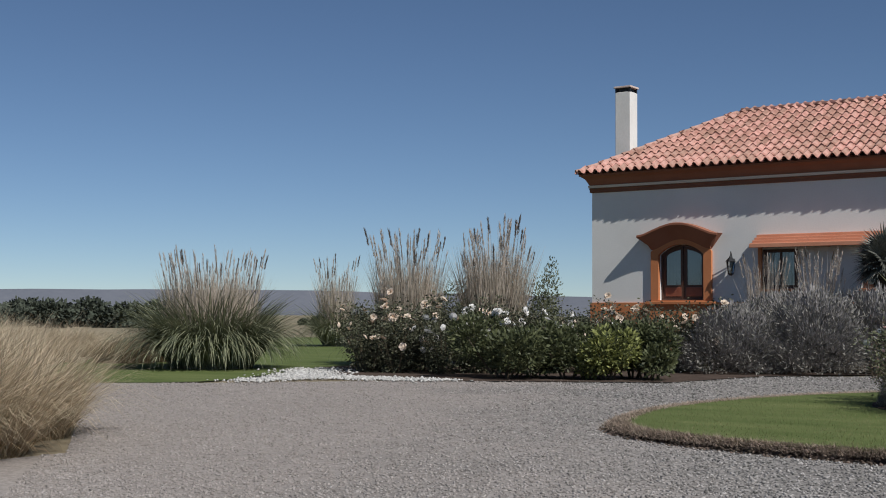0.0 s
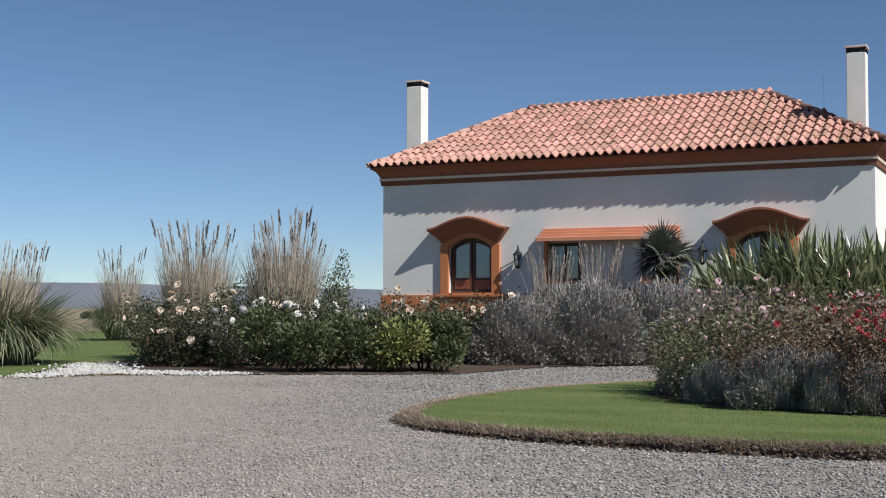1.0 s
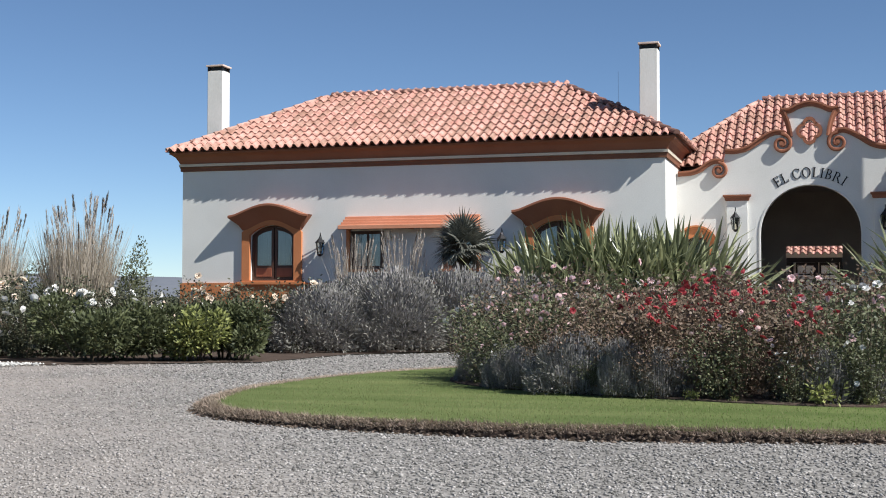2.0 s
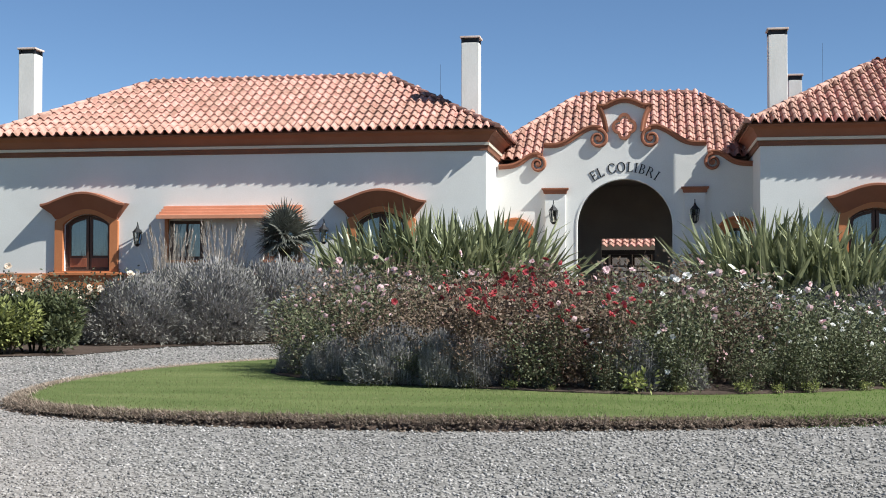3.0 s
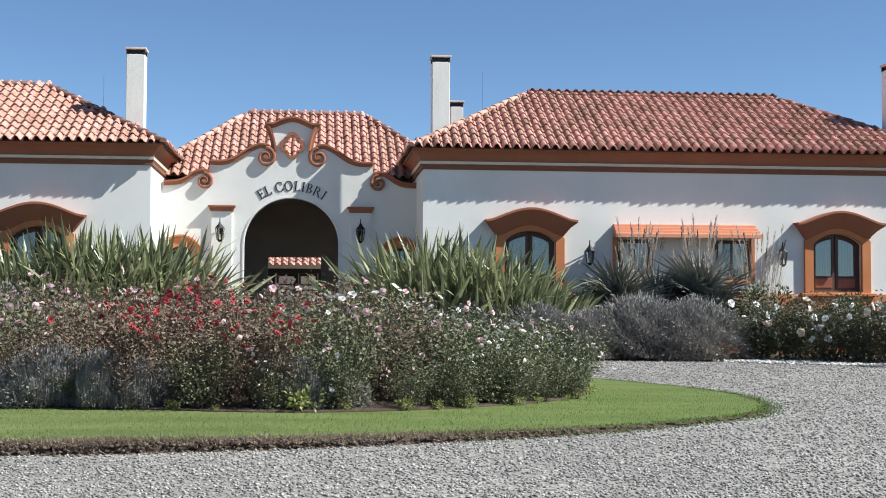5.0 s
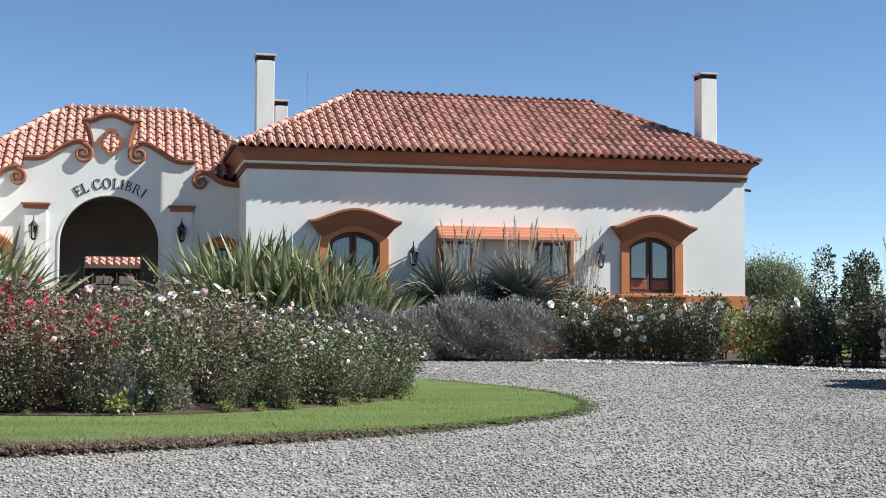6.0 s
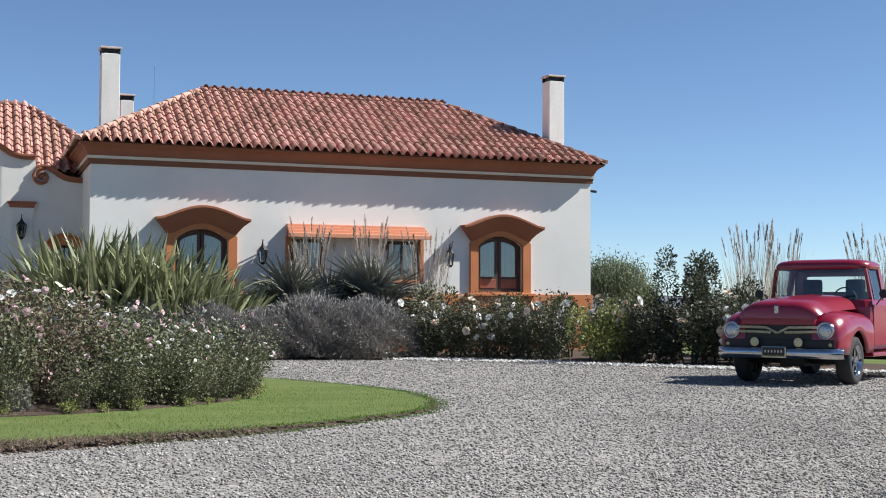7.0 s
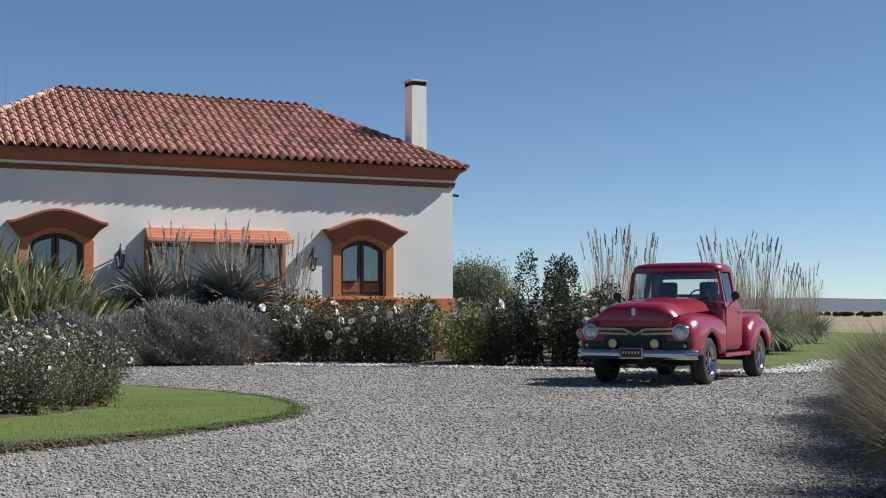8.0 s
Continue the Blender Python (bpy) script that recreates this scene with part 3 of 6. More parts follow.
def wing(side):
    x0, x1 = WINGS[side]
    y1 = 37.75
    holes = []
    for xc in DOORS[side]:
        holes += glazed_opening(xc)
    holes += awning_window(*AWNINGS[side])
    hp("wall", plate(bmesh.new(), [(x0, 0), (x1, 0), (x1, 4.9), (x0, 4.9)], holes, WY, WY + 0.3), PLASTER, label="white stucco front wall")
    hp("wall", boxed(x0, x0 + 0.3, WY + 0.3, y1, 0, 4.9), PLASTER)
    hp("wall", boxed(x1 - 0.3, x1, WY + 0.3, y1, 0, 4.9), PLASTER)
    hp("wall", boxed(x0 + 0.3, x1 - 0.3, y1 - 0.3, y1, 0, 4.9), PLASTER)
    hp("ceiling", boxed(x0 + 0.3, x1 - 0.3, WY + 0.3, y1 - 0.3, 3.4, 3.5), INNER)
    hp("partition", boxed(x0 + 0.3, x1 - 0.3, WY + 2.5, WY + 2.6, 0, 3.4), INNER)
    # plinth stands proud between the window aprons
    cuts = sorted((c - 0.9, c + 0.9) for c in DOORS[side])
    xs = [x0 - 0.04] + [v for c in cuts for v in c] + [x1 + 0.04]
    for a, b in zip(xs[::2], xs[1::2]):
        hp("plinth", boxed(a, b, WY - 0.05, WY, 0, 1.5, bevel=0.008), OCHRE, label="ochre painted plinth")
    for xa in (x0 - 0.05, x1):
        hp("plinth", boxed(xa, xa + 0.05, WY, y1, 0, 1.5), OCHRE)
    hp("band", moulding(x0, x1, WY, y1, [(0, 4.52), (0.045, 4.525), (0.05, 4.60), (0.07, 4.64), (0.0, 4.645)]), BROWN, label="dark brown cornice band")
    hp("band", moulding(x0, x1, WY, y1, [(0, 4.645), (0.075, 4.65), (0.085, 4.72), (0.0, 4.725)]), CREAM, label="cream cornice fillet")
    hp("cornice", moulding(x0, x1, WY, y1, [(0, 4.725), (0.06, 4.73), (0.09, 4.80), (0.15, 4.90), (0.24, 4.965), (0.27, 4.97), (0.27, 5.02), (0, 5.02)]), TERRACOTTA, label="coved terracotta cornice")
    o = 0.31
    hip_roof(x0 - o, x1 + o, WY - o, 38.06, 5.03, 6.91 if side == "left" else 6.95, 3.42, 3.42, near_rows=3)


wing("left")
wing("right")
chimney(-16.45, 32.6, 0.46, 4.9, 7.42)
chimney(-4.42, 32.6, 0.45, 4.9, 7.38)
chimney(3.20, 32.6, 0.45, 4.9, 7.36)
chimney(15.27, 32.6, 0.46, 4.9, 7.45)
chimney(4.01, 36.2, 0.36, 4.9, 6.80)
antenna = hp("antenna", tube(bmesh.new(), (4.6, 35.0, 6.0), (4.6, 35.0, 7.6), 0.004, 0.003), DARK_METAL)
antenna2 = hp("antenna", tube(bmesh.new(), (-5.6, 35.0, 6.0), (-5.6, 35.0, 7.3), 0.004, 0.003), DARK_METAL)

# ---- entrance front between the wings ----
CY = 33.7


def mirrored(pts):
    return [(XC - x, z) for x, z in pts] + [(XC + x, z) for x, z in reversed(pts)]


GX0, GX1 = -3.9, 2.68
shoulder = curve_through([(3.28, 4.33), (2.95, 4.35), (2.72, 4.43), (2.52, 4.57), (2.33, 4.64), (2.12, 4.60)], 4)
upper = curve_through([(2.08, 4.88), (1.78, 4.88), (1.52, 4.95), (1.28, 5.10), (1.04, 5.25), (0.82, 5.33), (0.62, 5.30)], 4)
neck = curve_through([(0.45, 5.18), (0.47, 5.36), (0.53, 5.60), (0.62, 5.80), (0.70, 5.86)], 4)
crown = curve_through([(0.70, 5.88), (0.50, 5.87), (0.30, 5.96), (0.12, 6.02), (0.0, 6.03)], 4)
half_line = [(3.345, 0.0), (3.345, 4.33)] + shoulder + upper + neck + crown
outline = [(XC - x, z) for x, z in half_line] + [(XC + x, z) for x, z in reversed(half_line)][1:]


def quatrefoil(r, k, n=9):
    pts = []
    for q in range(4):
        c = q * math.pi / 2
        for i in range(n):
            a = c - 1.68 + 3.36 * i / (n - 1)
            pts.append((XC + k * math.cos(c) + r * math.cos(a), 5.32 + 1.1 * (k * math.sin(c) + r * math.sin(a))))
    return pts


door_arch = arch(XC, 1.23, 0.0, 2.74, 1.23, 28)
side_windows = [arch(XC + s * 2.83, 0.34, 1.55, 2.42, 0.26) for s in (-1, 1)]
hp("wall", plate(bmesh.new(), outline, [door_arch, quatrefoil(0.115, 0.135), *side_windows], CY, CY + 0.45), PLASTER, label="curved white stucco gable with an arched gateway")
bm = plate(bmesh.new(), quatrefoil(0.172, 0.150), [quatrefoil(0.112, 0.132)], CY - 0.07, CY)
hp("medallion", bm, TERRACOTTA, label="terracotta quatrefoil ring")


def coping(line, out=0.10, thick=0.085):
    """A moulded coping along a line of (x, z) on the gable."""
    bm = bmesh.new()
    rings = []
    for i, (x, z) in enumerate(line):
        a, b = line[max(i - 1, 0)], line[min(i + 1, len(line) - 1)]
        d = Vector((b[0] - a[0], 0, b[1] - a[1])).normalized()
        n = Vector((-d.z, 0, d.x))
        if n.z < 0 or (abs(n.z) < 0.05 and (x - XC) * n.x < 0):
            n = -n
        p = Vector((x, 0, z))
        rings.append([tuple(p + n * h + Vector((0, y, 0))) for h, y in
                      ((-thick, CY), (-thick, CY - out * 0.5), (-thick * 0.4, CY - out * 0.6), (0.0, CY - out), (0.045, CY - out), (0.045, CY + 0.47), (-0.02, CY + 0.47))])
    loft(bm, rings, closed=True)
    bm.faces.new([bm.verts[i] for i in range(7)] if bm.verts.ensure_lookup_table() is None else [])
    bm.verts.ensure_lookup_table()
    m = len(bm.verts)
    bm.faces.new([bm.verts[i] for i in range(m - 7, m)])
    bmesh.ops.recalc_face_normals(bm, faces=bm.faces[:])
    return bm


def volute(xc, zc, r, s):
    """A spiral scroll, opening to side s."""
    bm = bmesh.new()
    rings = []
    for i in range(46):
        t = i / 45
        a = math.pi / 2 - s * t * 2 * math.pi * 1.55
        rad = r * (1 - 0.80 * t)
        w = r * (0.20 - 0.08 * t)
        d = Vector((math.cos(a), 0, math.sin(a)))
        c = Vector((xc, 0, zc)) + d * rad
        rings.append([tuple(c + d * q * w + Vector((0, y, 0))) for q, y in ((-1, CY), (-1, CY - 0.07), (-0.4, CY - 0.11), (0.4, CY - 0.11), (1, CY - 0.07), (1, CY))])
    loft(bm, rings)
    tube(bm, (xc, CY - 0.11, zc), (xc, CY, zc), r * 0.24, sides=12)
    bmesh.ops.recalc_face_normals(bm, faces=bm.faces[:])
    return bm


for s in (-1, 1):
    for line in (shoulder, upper, neck):
        hp("coping", coping([(XC + s * x, z) for x, z in line]), TERRACOTTA, label="moulded terracotta coping")
    hp("volute", volute(XC + s * 2.25, 4.37, 0.215, -s), TERRACOTTA, label="terracotta scroll")
    hp("volute", volute(XC + s * 0.68, 5.01, 0.25, -s), TERRACOTTA, label="terracotta scroll")
    hp("pilaster", boxed(XC + s * 1.79 - 0.26, XC + s * 1.79 + 0.26, CY - 0.09, CY, 0, 3.60), PLASTER, label="flat white pilaster")
    hp("capital", moulding(XC + s * 1.79 - 0.26, XC + s * 1.79 + 0.26, CY - 0.09, CY - 0.005, [(0, 3.58), (0.04, 3.60), (0.05, 3.66), (0.09, 3.70), (0.09, 3.735), (0, 3.735)]), TERRACOTTA, label="terracotta pilaster cap")
    xw = XC + s * 2.83
    bm = plate(bmesh.new(), arch(xw, 0.47, 1.45, 2.46, 0.40), [arch(xw, 0.335, 1.55, 2.42, 0.255)], CY - 0.06, CY)
    win = hp("window", bm, OCHRE, label="small arched window with ochre surround")
    hp("hood", coping([(x, z + 0.03) for x, z in arch(xw, 0.50, 2.4, 2.50, 0.40)[2:]], 0.12, 0.07), OCHRE, win)
    hp("frame", plate(bmesh.new(), arch(xw, 0.335, 1.55, 2.42, 0.255), [arch(xw, 0.27, 1.62, 2.42, 0.19)], CY + 0.12, CY + 0.18), DARK_WOOD, win)
    hp("pane", plate(bmesh.new(), arch(xw, 0.275, 1.61, 2.42, 0.195), [], CY + 0.145, CY + 0.151), GLASS, win).visible_shadow = False
hp("coping", coping([(XC + x, z) for x, z in crown] + [(XC - x, z) for x, z in reversed(crown)][1:], 0.12, 0.09), TERRACOTTA, label="moulded terracotta coping")
bm = plate(bmesh.new(), arch(XC, 1.26, 0.0, 2.74, 1.26, 28), [arch(XC, 1.22, 0.0, 2.74, 1.22, 28)], CY - 0.02, CY + 0.2)
hp("arch_lining", bm, PLASTER, label="smooth white edge of the gateway arch")


def glyph(c):
    """The strokes of a serif capital one unit high, as convex outlines, and its width."""
    def bar(x0, x1, y0, y1):
        return [(x0, y0), (x1, y0), (x1, y1), (x0, y1)]

    def bowl(cx, cy, rx, ry, a0, a1, side, cap=0.05, n=18):
        ang = [radians(a0 + (a1 - a0) * i / n) for i in range(n + 1)]
        out = [(cx + rx * math.cos(q), cy + ry * math.sin(q)) for q in ang]
        inn = [(cx + (rx - side) * math.cos(q), cy + (ry - cap) * math.sin(q)) for q in ang]
        return [[inn[i], out[i], out[i + 1], inn[i + 1]] for i in range(n)]
    stem = [bar(0.08, 0.21, 0.04, 0.96), bar(0.0, 0.29, 0.0, 0.04), bar(0.0, 0.29, 0.96, 1.0)]
    if c == "E":
        return stem + [bar(0.29, 0.62, 0.0, 0.055), bar(0.29, 0.60, 0.945, 1.0), bar(0.21, 0.44, 0.48, 0.535), bar(0.575, 0.62, 0.055, 0.22), bar(0.555, 0.60, 0.78, 0.945), bar(0.44, 0.48, 0.40, 0.61)], 0.62
    if c == "L":
        return stem + [bar(0.29, 0.60, 0.0, 0.055), bar(0.555, 0.60, 0.055, 0.24)], 0.60
    if c == "I":
        return stem, 0.29
    if c == "O":
        return bowl(0.43, 0.5, 0.43, 0.52, 0, 360, 0.13, n=28), 0.86
    if c == "C":
        return bowl(0.43, 0.5, 0.43, 0.52, 42, 318, 0.13, n=24) + [bar(0.71, 0.755, 0.70, 0.95), bar(0.71, 0.755, 0.06, 0.27)], 0.77
    if c == "B":
        return stem + bowl(0.29, 0.755, 0.27, 0.245, -90, 90, 0.12) + bowl(0.29, 0.265, 0.33, 0.265, -90, 90, 0.13) + [bar(0.21, 0.29, 0.485, 0.53)], 0.62
    return stem + bowl(0.29, 0.74, 0.30, 0.26, -90, 90, 0.12) + [[(0.34, 0.49), (0.48, 0.49), (0.80, 0.04), (0.65, 0.04)], bar(0.60, 0.86, 0.0, 0.04)], 0.84


def sign():
    """Serif letters that follow the arch."""
    text, size, gap, r = "EL COLIBRI", 0.25, 0.046, 1.41
    total = sum(0.085 if c == " " else glyph(c)[1] * size + gap for c in text) - gap
    board = hp("sign", bmesh.new(), DARK_METAL, label="dark raised serif letters following the arch")
    run = -total / 2
    for c in text:
        if c == " ":
            run += 0.085
            continue
        strokes, w = glyph(c)
        bm = bmesh.new()
        for outline_ in strokes:
            low_ = [bm.verts.new(((x - w / 2) * size, -0.002, y * size)) for x, y in outline_]
            high = [bm.verts.new(((x - w / 2) * size, -0.016, y * size)) for x, y in outline_]
            bm.faces.new(high)
            for i in range(len(low_)):
                j = (i + 1) % len(low_)
                bm.faces.new((low_[i], low_[j], high[j], high[i]))
        bmesh.ops.recalc_face_normals(bm, faces=bm.faces[:])
        a = (run + w * size / 2) / (r + size / 2)
        run += w * size + gap
        ob = part("letter", bm, DARK_METAL, board)
        ob.matrix_basis = Matrix.Translation((XC + r * math.sin(a), CY, 2.74 + r * math.cos(a))) @ Matrix.Rotation(a, 4, "Y")


sign()
# passage behind the arch, with the patio doors at its end
PY = 39.2
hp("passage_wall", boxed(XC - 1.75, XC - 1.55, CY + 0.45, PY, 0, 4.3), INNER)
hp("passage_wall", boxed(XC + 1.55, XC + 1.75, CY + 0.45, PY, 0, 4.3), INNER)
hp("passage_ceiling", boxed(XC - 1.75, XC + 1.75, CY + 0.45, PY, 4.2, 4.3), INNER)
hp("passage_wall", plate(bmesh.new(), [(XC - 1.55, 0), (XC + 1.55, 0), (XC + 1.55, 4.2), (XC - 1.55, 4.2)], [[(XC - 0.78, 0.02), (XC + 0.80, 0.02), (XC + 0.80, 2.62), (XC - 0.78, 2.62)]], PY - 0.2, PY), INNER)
hp("passage_floor", boxed(XC - 1.75, XC + 1.75, CY - 0.6, 47.6, 0.0, 0.05), material("paving", (0.22, 0.15, 0.11), (0.30, 0.21, 0.16), 0.8, 2, 5, 0.2))
gate = hp("gate_leaf", boxed(XC - 1.52, XC - 1.44, CY + 0.5, CY + 1.65, 0.06, 2.75, bevel=0.01), RED_WOOD, label="open wooden gate leaf folded against the passage wall")
for k in range(3):
    hp("panel", boxed(XC - 1.44, XC - 1.42, CY + 0.62, CY + 1.53, 0.25 + 0.83 * k, 0.93 + 0.83 * k, bevel=0.01), RED_WOOD, gate)
# opaque panes: the brightness of the glass is painted as a near-white colour
BRIGHT_PANE = material("painted_glare_pane", (0.80, 0.82, 0.84), (0.88, 0.89, 0.90), 0.15, 3, 3, 0, 30, spec=0.8)
hp("lintel", boxed(XC - 1.7, XC + 1.7, 45.15, 45.3, 2.3, 2.46, bevel=0.01), DARK_METAL)
patio = hp("patio_wall", boxed(XC - 4, XC + 4, 47.3, 47.6, 0, 2.9), PLASTER, label="shaded white patio wall seen through the passage")
for i in range(4):
    x = XC - 1.2 + 0.8 * i
    leaf = hp("patio_door", boxed(x - 0.33, x + 0.33, 47.2, 47.3, 0.1, 2.35, bevel=0.01), DARK_METAL)
    for q in range(6):
        xa, za = x - 0.26 + 0.28 * (q % 2), 0.75 + 0.52 * (q // 2)
        hp("pane", boxed(xa - 0.01, xa + 0.25, 47.19, 47.2, za - 0.03, za + 0.45, bevel=0.004), BRIGHT_PANE, leaf, "pane painted pale for the bright light in its glass")
for i in range(5):
    x = XC - 1.6 + 0.8 * i
    hp("patio_post", boxed(x - 0.05, x + 0.05, 45.2, 45.3, 0.05, 2.3), DARK_METAL)
for z in (0.5, 1.3, 1.9):
    hp("patio_rail", boxed(XC - 1.6, XC + 1.6, 45.22, 45.28, z - 0.025, z + 0.025), DARK_METAL)
store = ([], [])
slope_tiles((XC - 3, 44.9, 2.56), (1, 0, 0), (0, 2.4, 0.95), lambda u, v: -0.1 < v < 2.6, 6.0, 2.6, store=store)
patio_roof = hp("patio_roof", plate(bmesh.new(), [(XC - 3, 2.9), (XC + 3, 2.9), (XC + 3, 3.0), (XC - 3, 3.0)], [], 46.9, 47.0), UNDER_TILE, label="low tiled patio roof")
raw("roof_tiles", store[0], store[1], TILE_REST, patio_roof)["kind"] = "stuff"
hip_roof(-4.53, 4.06, 34.30, 41.64, 4.57, 6.77, 2.61, 3.67, label="clay tile hipped roof behind the gable")
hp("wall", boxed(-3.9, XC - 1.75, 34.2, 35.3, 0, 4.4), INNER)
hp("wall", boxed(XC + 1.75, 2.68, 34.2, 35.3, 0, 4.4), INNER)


def lantern(x, y, z):
    """A wall lantern on an iron bracket; z is the foot of its body."""
    root = tagged(empty("wall_lantern", (x, y, z)), "black iron wall lantern with glass sides", "lantern", "wall lanterns")
    part("bracket", tube(tube(tube(bmesh.new(), (0, 0, 0.30), (0, -0.20, 0.62), 0.012), (0, -0.20, 0.62), (0, -0.20, 0.52), 0.012), (0, -0.004, 0.18), (0, -0.004, 0.44), 0.03), DARK_METAL, root)
    for i in range(6):
        a = 2 * math.pi * i / 6
        part("bar", tube(bmesh.new(), (0.075 * math.cos(a), -0.20 + 0.075 * math.sin(a), 0.06), (0.115 * math.cos(a), -0.20 + 0.115 * math.sin(a), 0.36), 0.009, sides=6), DARK_METAL, root)
    part("base", tube(bmesh.new(), (0, -0.20, 0.0), (0, -0.20, 0.06), 0.03, 0.085, sides=6), DARK_METAL, root)
    part("roof", tube(tube(bmesh.new(), (0, -0.20, 0.36), (0, -0.20, 0.47), 0.14, 0.04, sides=6), (0, -0.20, 0.47), (0, -0.20, 0.54), 0.045, 0.012, sides=6), DARK_METAL, root)
    bm = bmesh.new()
    bmesh.ops.create_cone(bm, cap_ends=False, segments=6, radius1=0.073, radius2=0.112, depth=0.30, matrix=Matrix.Translation((0, -0.20, 0.21)))
    part("glass", bm, GLASS, root, "clear lantern glass").visible_shadow = False
    part("lamp", tube(bmesh.new(), (0, -0.20, 0.06), (0, -0.20, 0.20), 0.02, 0.015), CREAM, root)
    return root


lamp = lantern(-12.84, WY, 2.18)
for p in ((-7.95, WY, 2.22), (6.80, WY, 2.18), (11.72, WY, 2.18), (-2.38, CY - 0.09, 2.78), (1.22, CY - 0.09, 2.78)):
    copy_thing(lamp, pose(*p))
camera_box = tagged(empty("security_camera", (15.87, WY + 0.2, 4.35)), "small dark camera under the eaves corner", "camera")
part("body", tube(bmesh.new(), (0.06, -0.02, 0), (0.24, -0.10, -0.03), 0.035), DARK_METAL, camera_box)
part("arm", tube(bmesh.new(), (0.0, 0, 0.03), (0.1, -0.03, 0.0), 0.012), DARK_METAL, camera_box)

# ---- planting ----
def fast(name, verts, quads, mat, parent=None, soft=False):
    """A mesh from arrays of corners and of quads."""
    verts, quads = np.asarray(verts, np.float32), np.asarray(quads, np.int32)
    me = bpy.data.meshes.new(name)
    me.vertices.add(len(verts))
    me.vertices.foreach_set("co", verts.ravel())
    n, k = quads.shape
    me.loops.add(n * k)
    me.loops.foreach_set("vertex_index", quads.ravel())
    me.polygons.add(n)
    me.polygons.foreach_set("loop_start", np.arange(0, n * k, k, dtype=np.int32))
    me.update(calc_edges=True)
    me.materials.append(mat)
    if soft:
        me.shade_smooth()
    if parent is False:
        return me
    ob = new(name, me)
    ob.parent = parent
    return ob


def blades(rng, base, az, tilt, length, width, droop, seg=4, fold=0.0, power=1.5, taper=0.7):
    """Arching blades: arrays of foot, heading, lean from upright, length, width and droop (radians)."""
    n = len(base)
    t = np.linspace(0, 1, seg + 1)
    th = tilt[:, None] + droop[:, None] * t[None] ** power
    step = (length / seg)[:, None]
    rad = np.concatenate([np.zeros((n, 1)), np.cumsum(np.sin((th[:, 1:] + th[:, :-1]) / 2) * step, 1)], 1)
    hgt = np.concatenate([np.zeros((n, 1)), np.cumsum(np.cos((th[:, 1:] + th[:, :-1]) / 2) * step, 1)], 1)
    ca, sa = np.cos(az)[:, None], np.sin(az)[:, None]
    mid = np.stack([base[:, :1] + rad * ca, base[:, 1:2] + rad * sa, base[:, 2:3] + hgt], -1)
    w = width[:, None] * (1 - t[None] ** 2.2 * taper - (t[None] > 0.99) * (1 - taper) * 0.9) / 2
    turn = rng.uniform(-0.7, 0.7, n)
    side = np.stack([-np.sin(az + turn), np.cos(az + turn), np.zeros(n)], -1)[:, None] * w[..., None]
    v = np.stack([mid - side, mid + side], 2).reshape(-1, 3)
    k = np.arange(n)[:, None] * (2 * (seg + 1)) + np.arange(seg)[None] * 2
    q = np.stack([k, k + 1, k + 3, k + 2], -1).reshape(-1, 4)
    return v, q


def leaves(rng, at, out, length, width):
    """Small folded leaves at points, pointing roughly along out."""
    n = len(at)
    d = out + rng.normal(0, 0.55, (n, 3))
    d /= np.linalg.norm(d, axis=1)[:, None] + 1e-9
    up = rng.normal(0, 1, (n, 3)) + (0, 0, 0.8)
    s = np.cross(d, up)
    s /= np.linalg.norm(s, axis=1)[:, None] + 1e-9
    nrm = np.cross(s, d)
    L = length * rng.uniform(0.6, 1.25, n)[:, None]
    W = width * rng.uniform(0.7, 1.2, n)[:, None] / 2
    v = np.stack([at, at + d * L * 0.5 + s * W - nrm * W * 0.3, at + d * L, at + d * L * 0.5 - s * W - nrm * W * 0.3], 1).reshape(-1, 3)
    k = np.arange(n)[:, None] * 4
    return v, np.concatenate([k, k + 1, k + 2, k + 3], 1)


def joined(*pairs):
    vs, qs, n = [], [], 0
    for v, q in pairs:
        vs.append(v)
        qs.append(q + n)
        n += len(v)
    return np.concatenate(vs), np.concatenate(qs)


def foliage(name, a, b, island=0.35, rough=0.55, lit=0.25, scale=2.0):
    return material(name, a, b, rough, scale, 4, 0, 20, spec=0.35, island=island, through_light=lit)


ROSE_LEAF = foliage("rose_leaf", (0.078, 0.088, 0.044), (0.172, 0.180, 0.098), 0.38, lit=0.2)
ROSE_LEAF_RED = foliage("young_rose_leaf", (0.115, 0.080, 0.055), (0.225, 0.160, 0.110), 0.38, lit=0.2)
DARK_ROSE_LEAF = foliage("dark_rose_leaf", (0.048, 0.052, 0.032), (0.118, 0.122, 0.070), 0.45, lit=0.15)
CANE = material("rose_cane", (0.06, 0.05, 0.03), (0.12, 0.09, 0.055), 0.8, 5, 4, 0.1)
SHRUB_LEAF = foliage("shrub_leaf", (0.058, 0.070, 0.030), (0.130, 0.142, 0.064), 0.4)
LIME_LEAF = foliage("lime_leaf", (0.19, 0.205, 0.06), (0.34, 0.36, 0.125), 0.3)
LAVENDER_LEAF = foliage("lavender_leaf", (0.182, 0.174, 0.148), (0.278, 0.268, 0.232), 0.35, 0.8, 0.1)
LAVENDER_BLOOM = foliage("lavender_spike", (0.240, 0.222, 0.216), (0.395, 0.368, 0.355), 0.4, 0.85, 0.1)
PAMPAS_LEAF = foliage("pampas_leaf", (0.125, 0.14, 0.075), (0.30, 0.305, 0.19), 0.4, 0.6, 0.2)
STRAW = foliage("straw", (0.34, 0.285, 0.215), (0.56, 0.49, 0.40), 0.4, 0.8, 0.25)
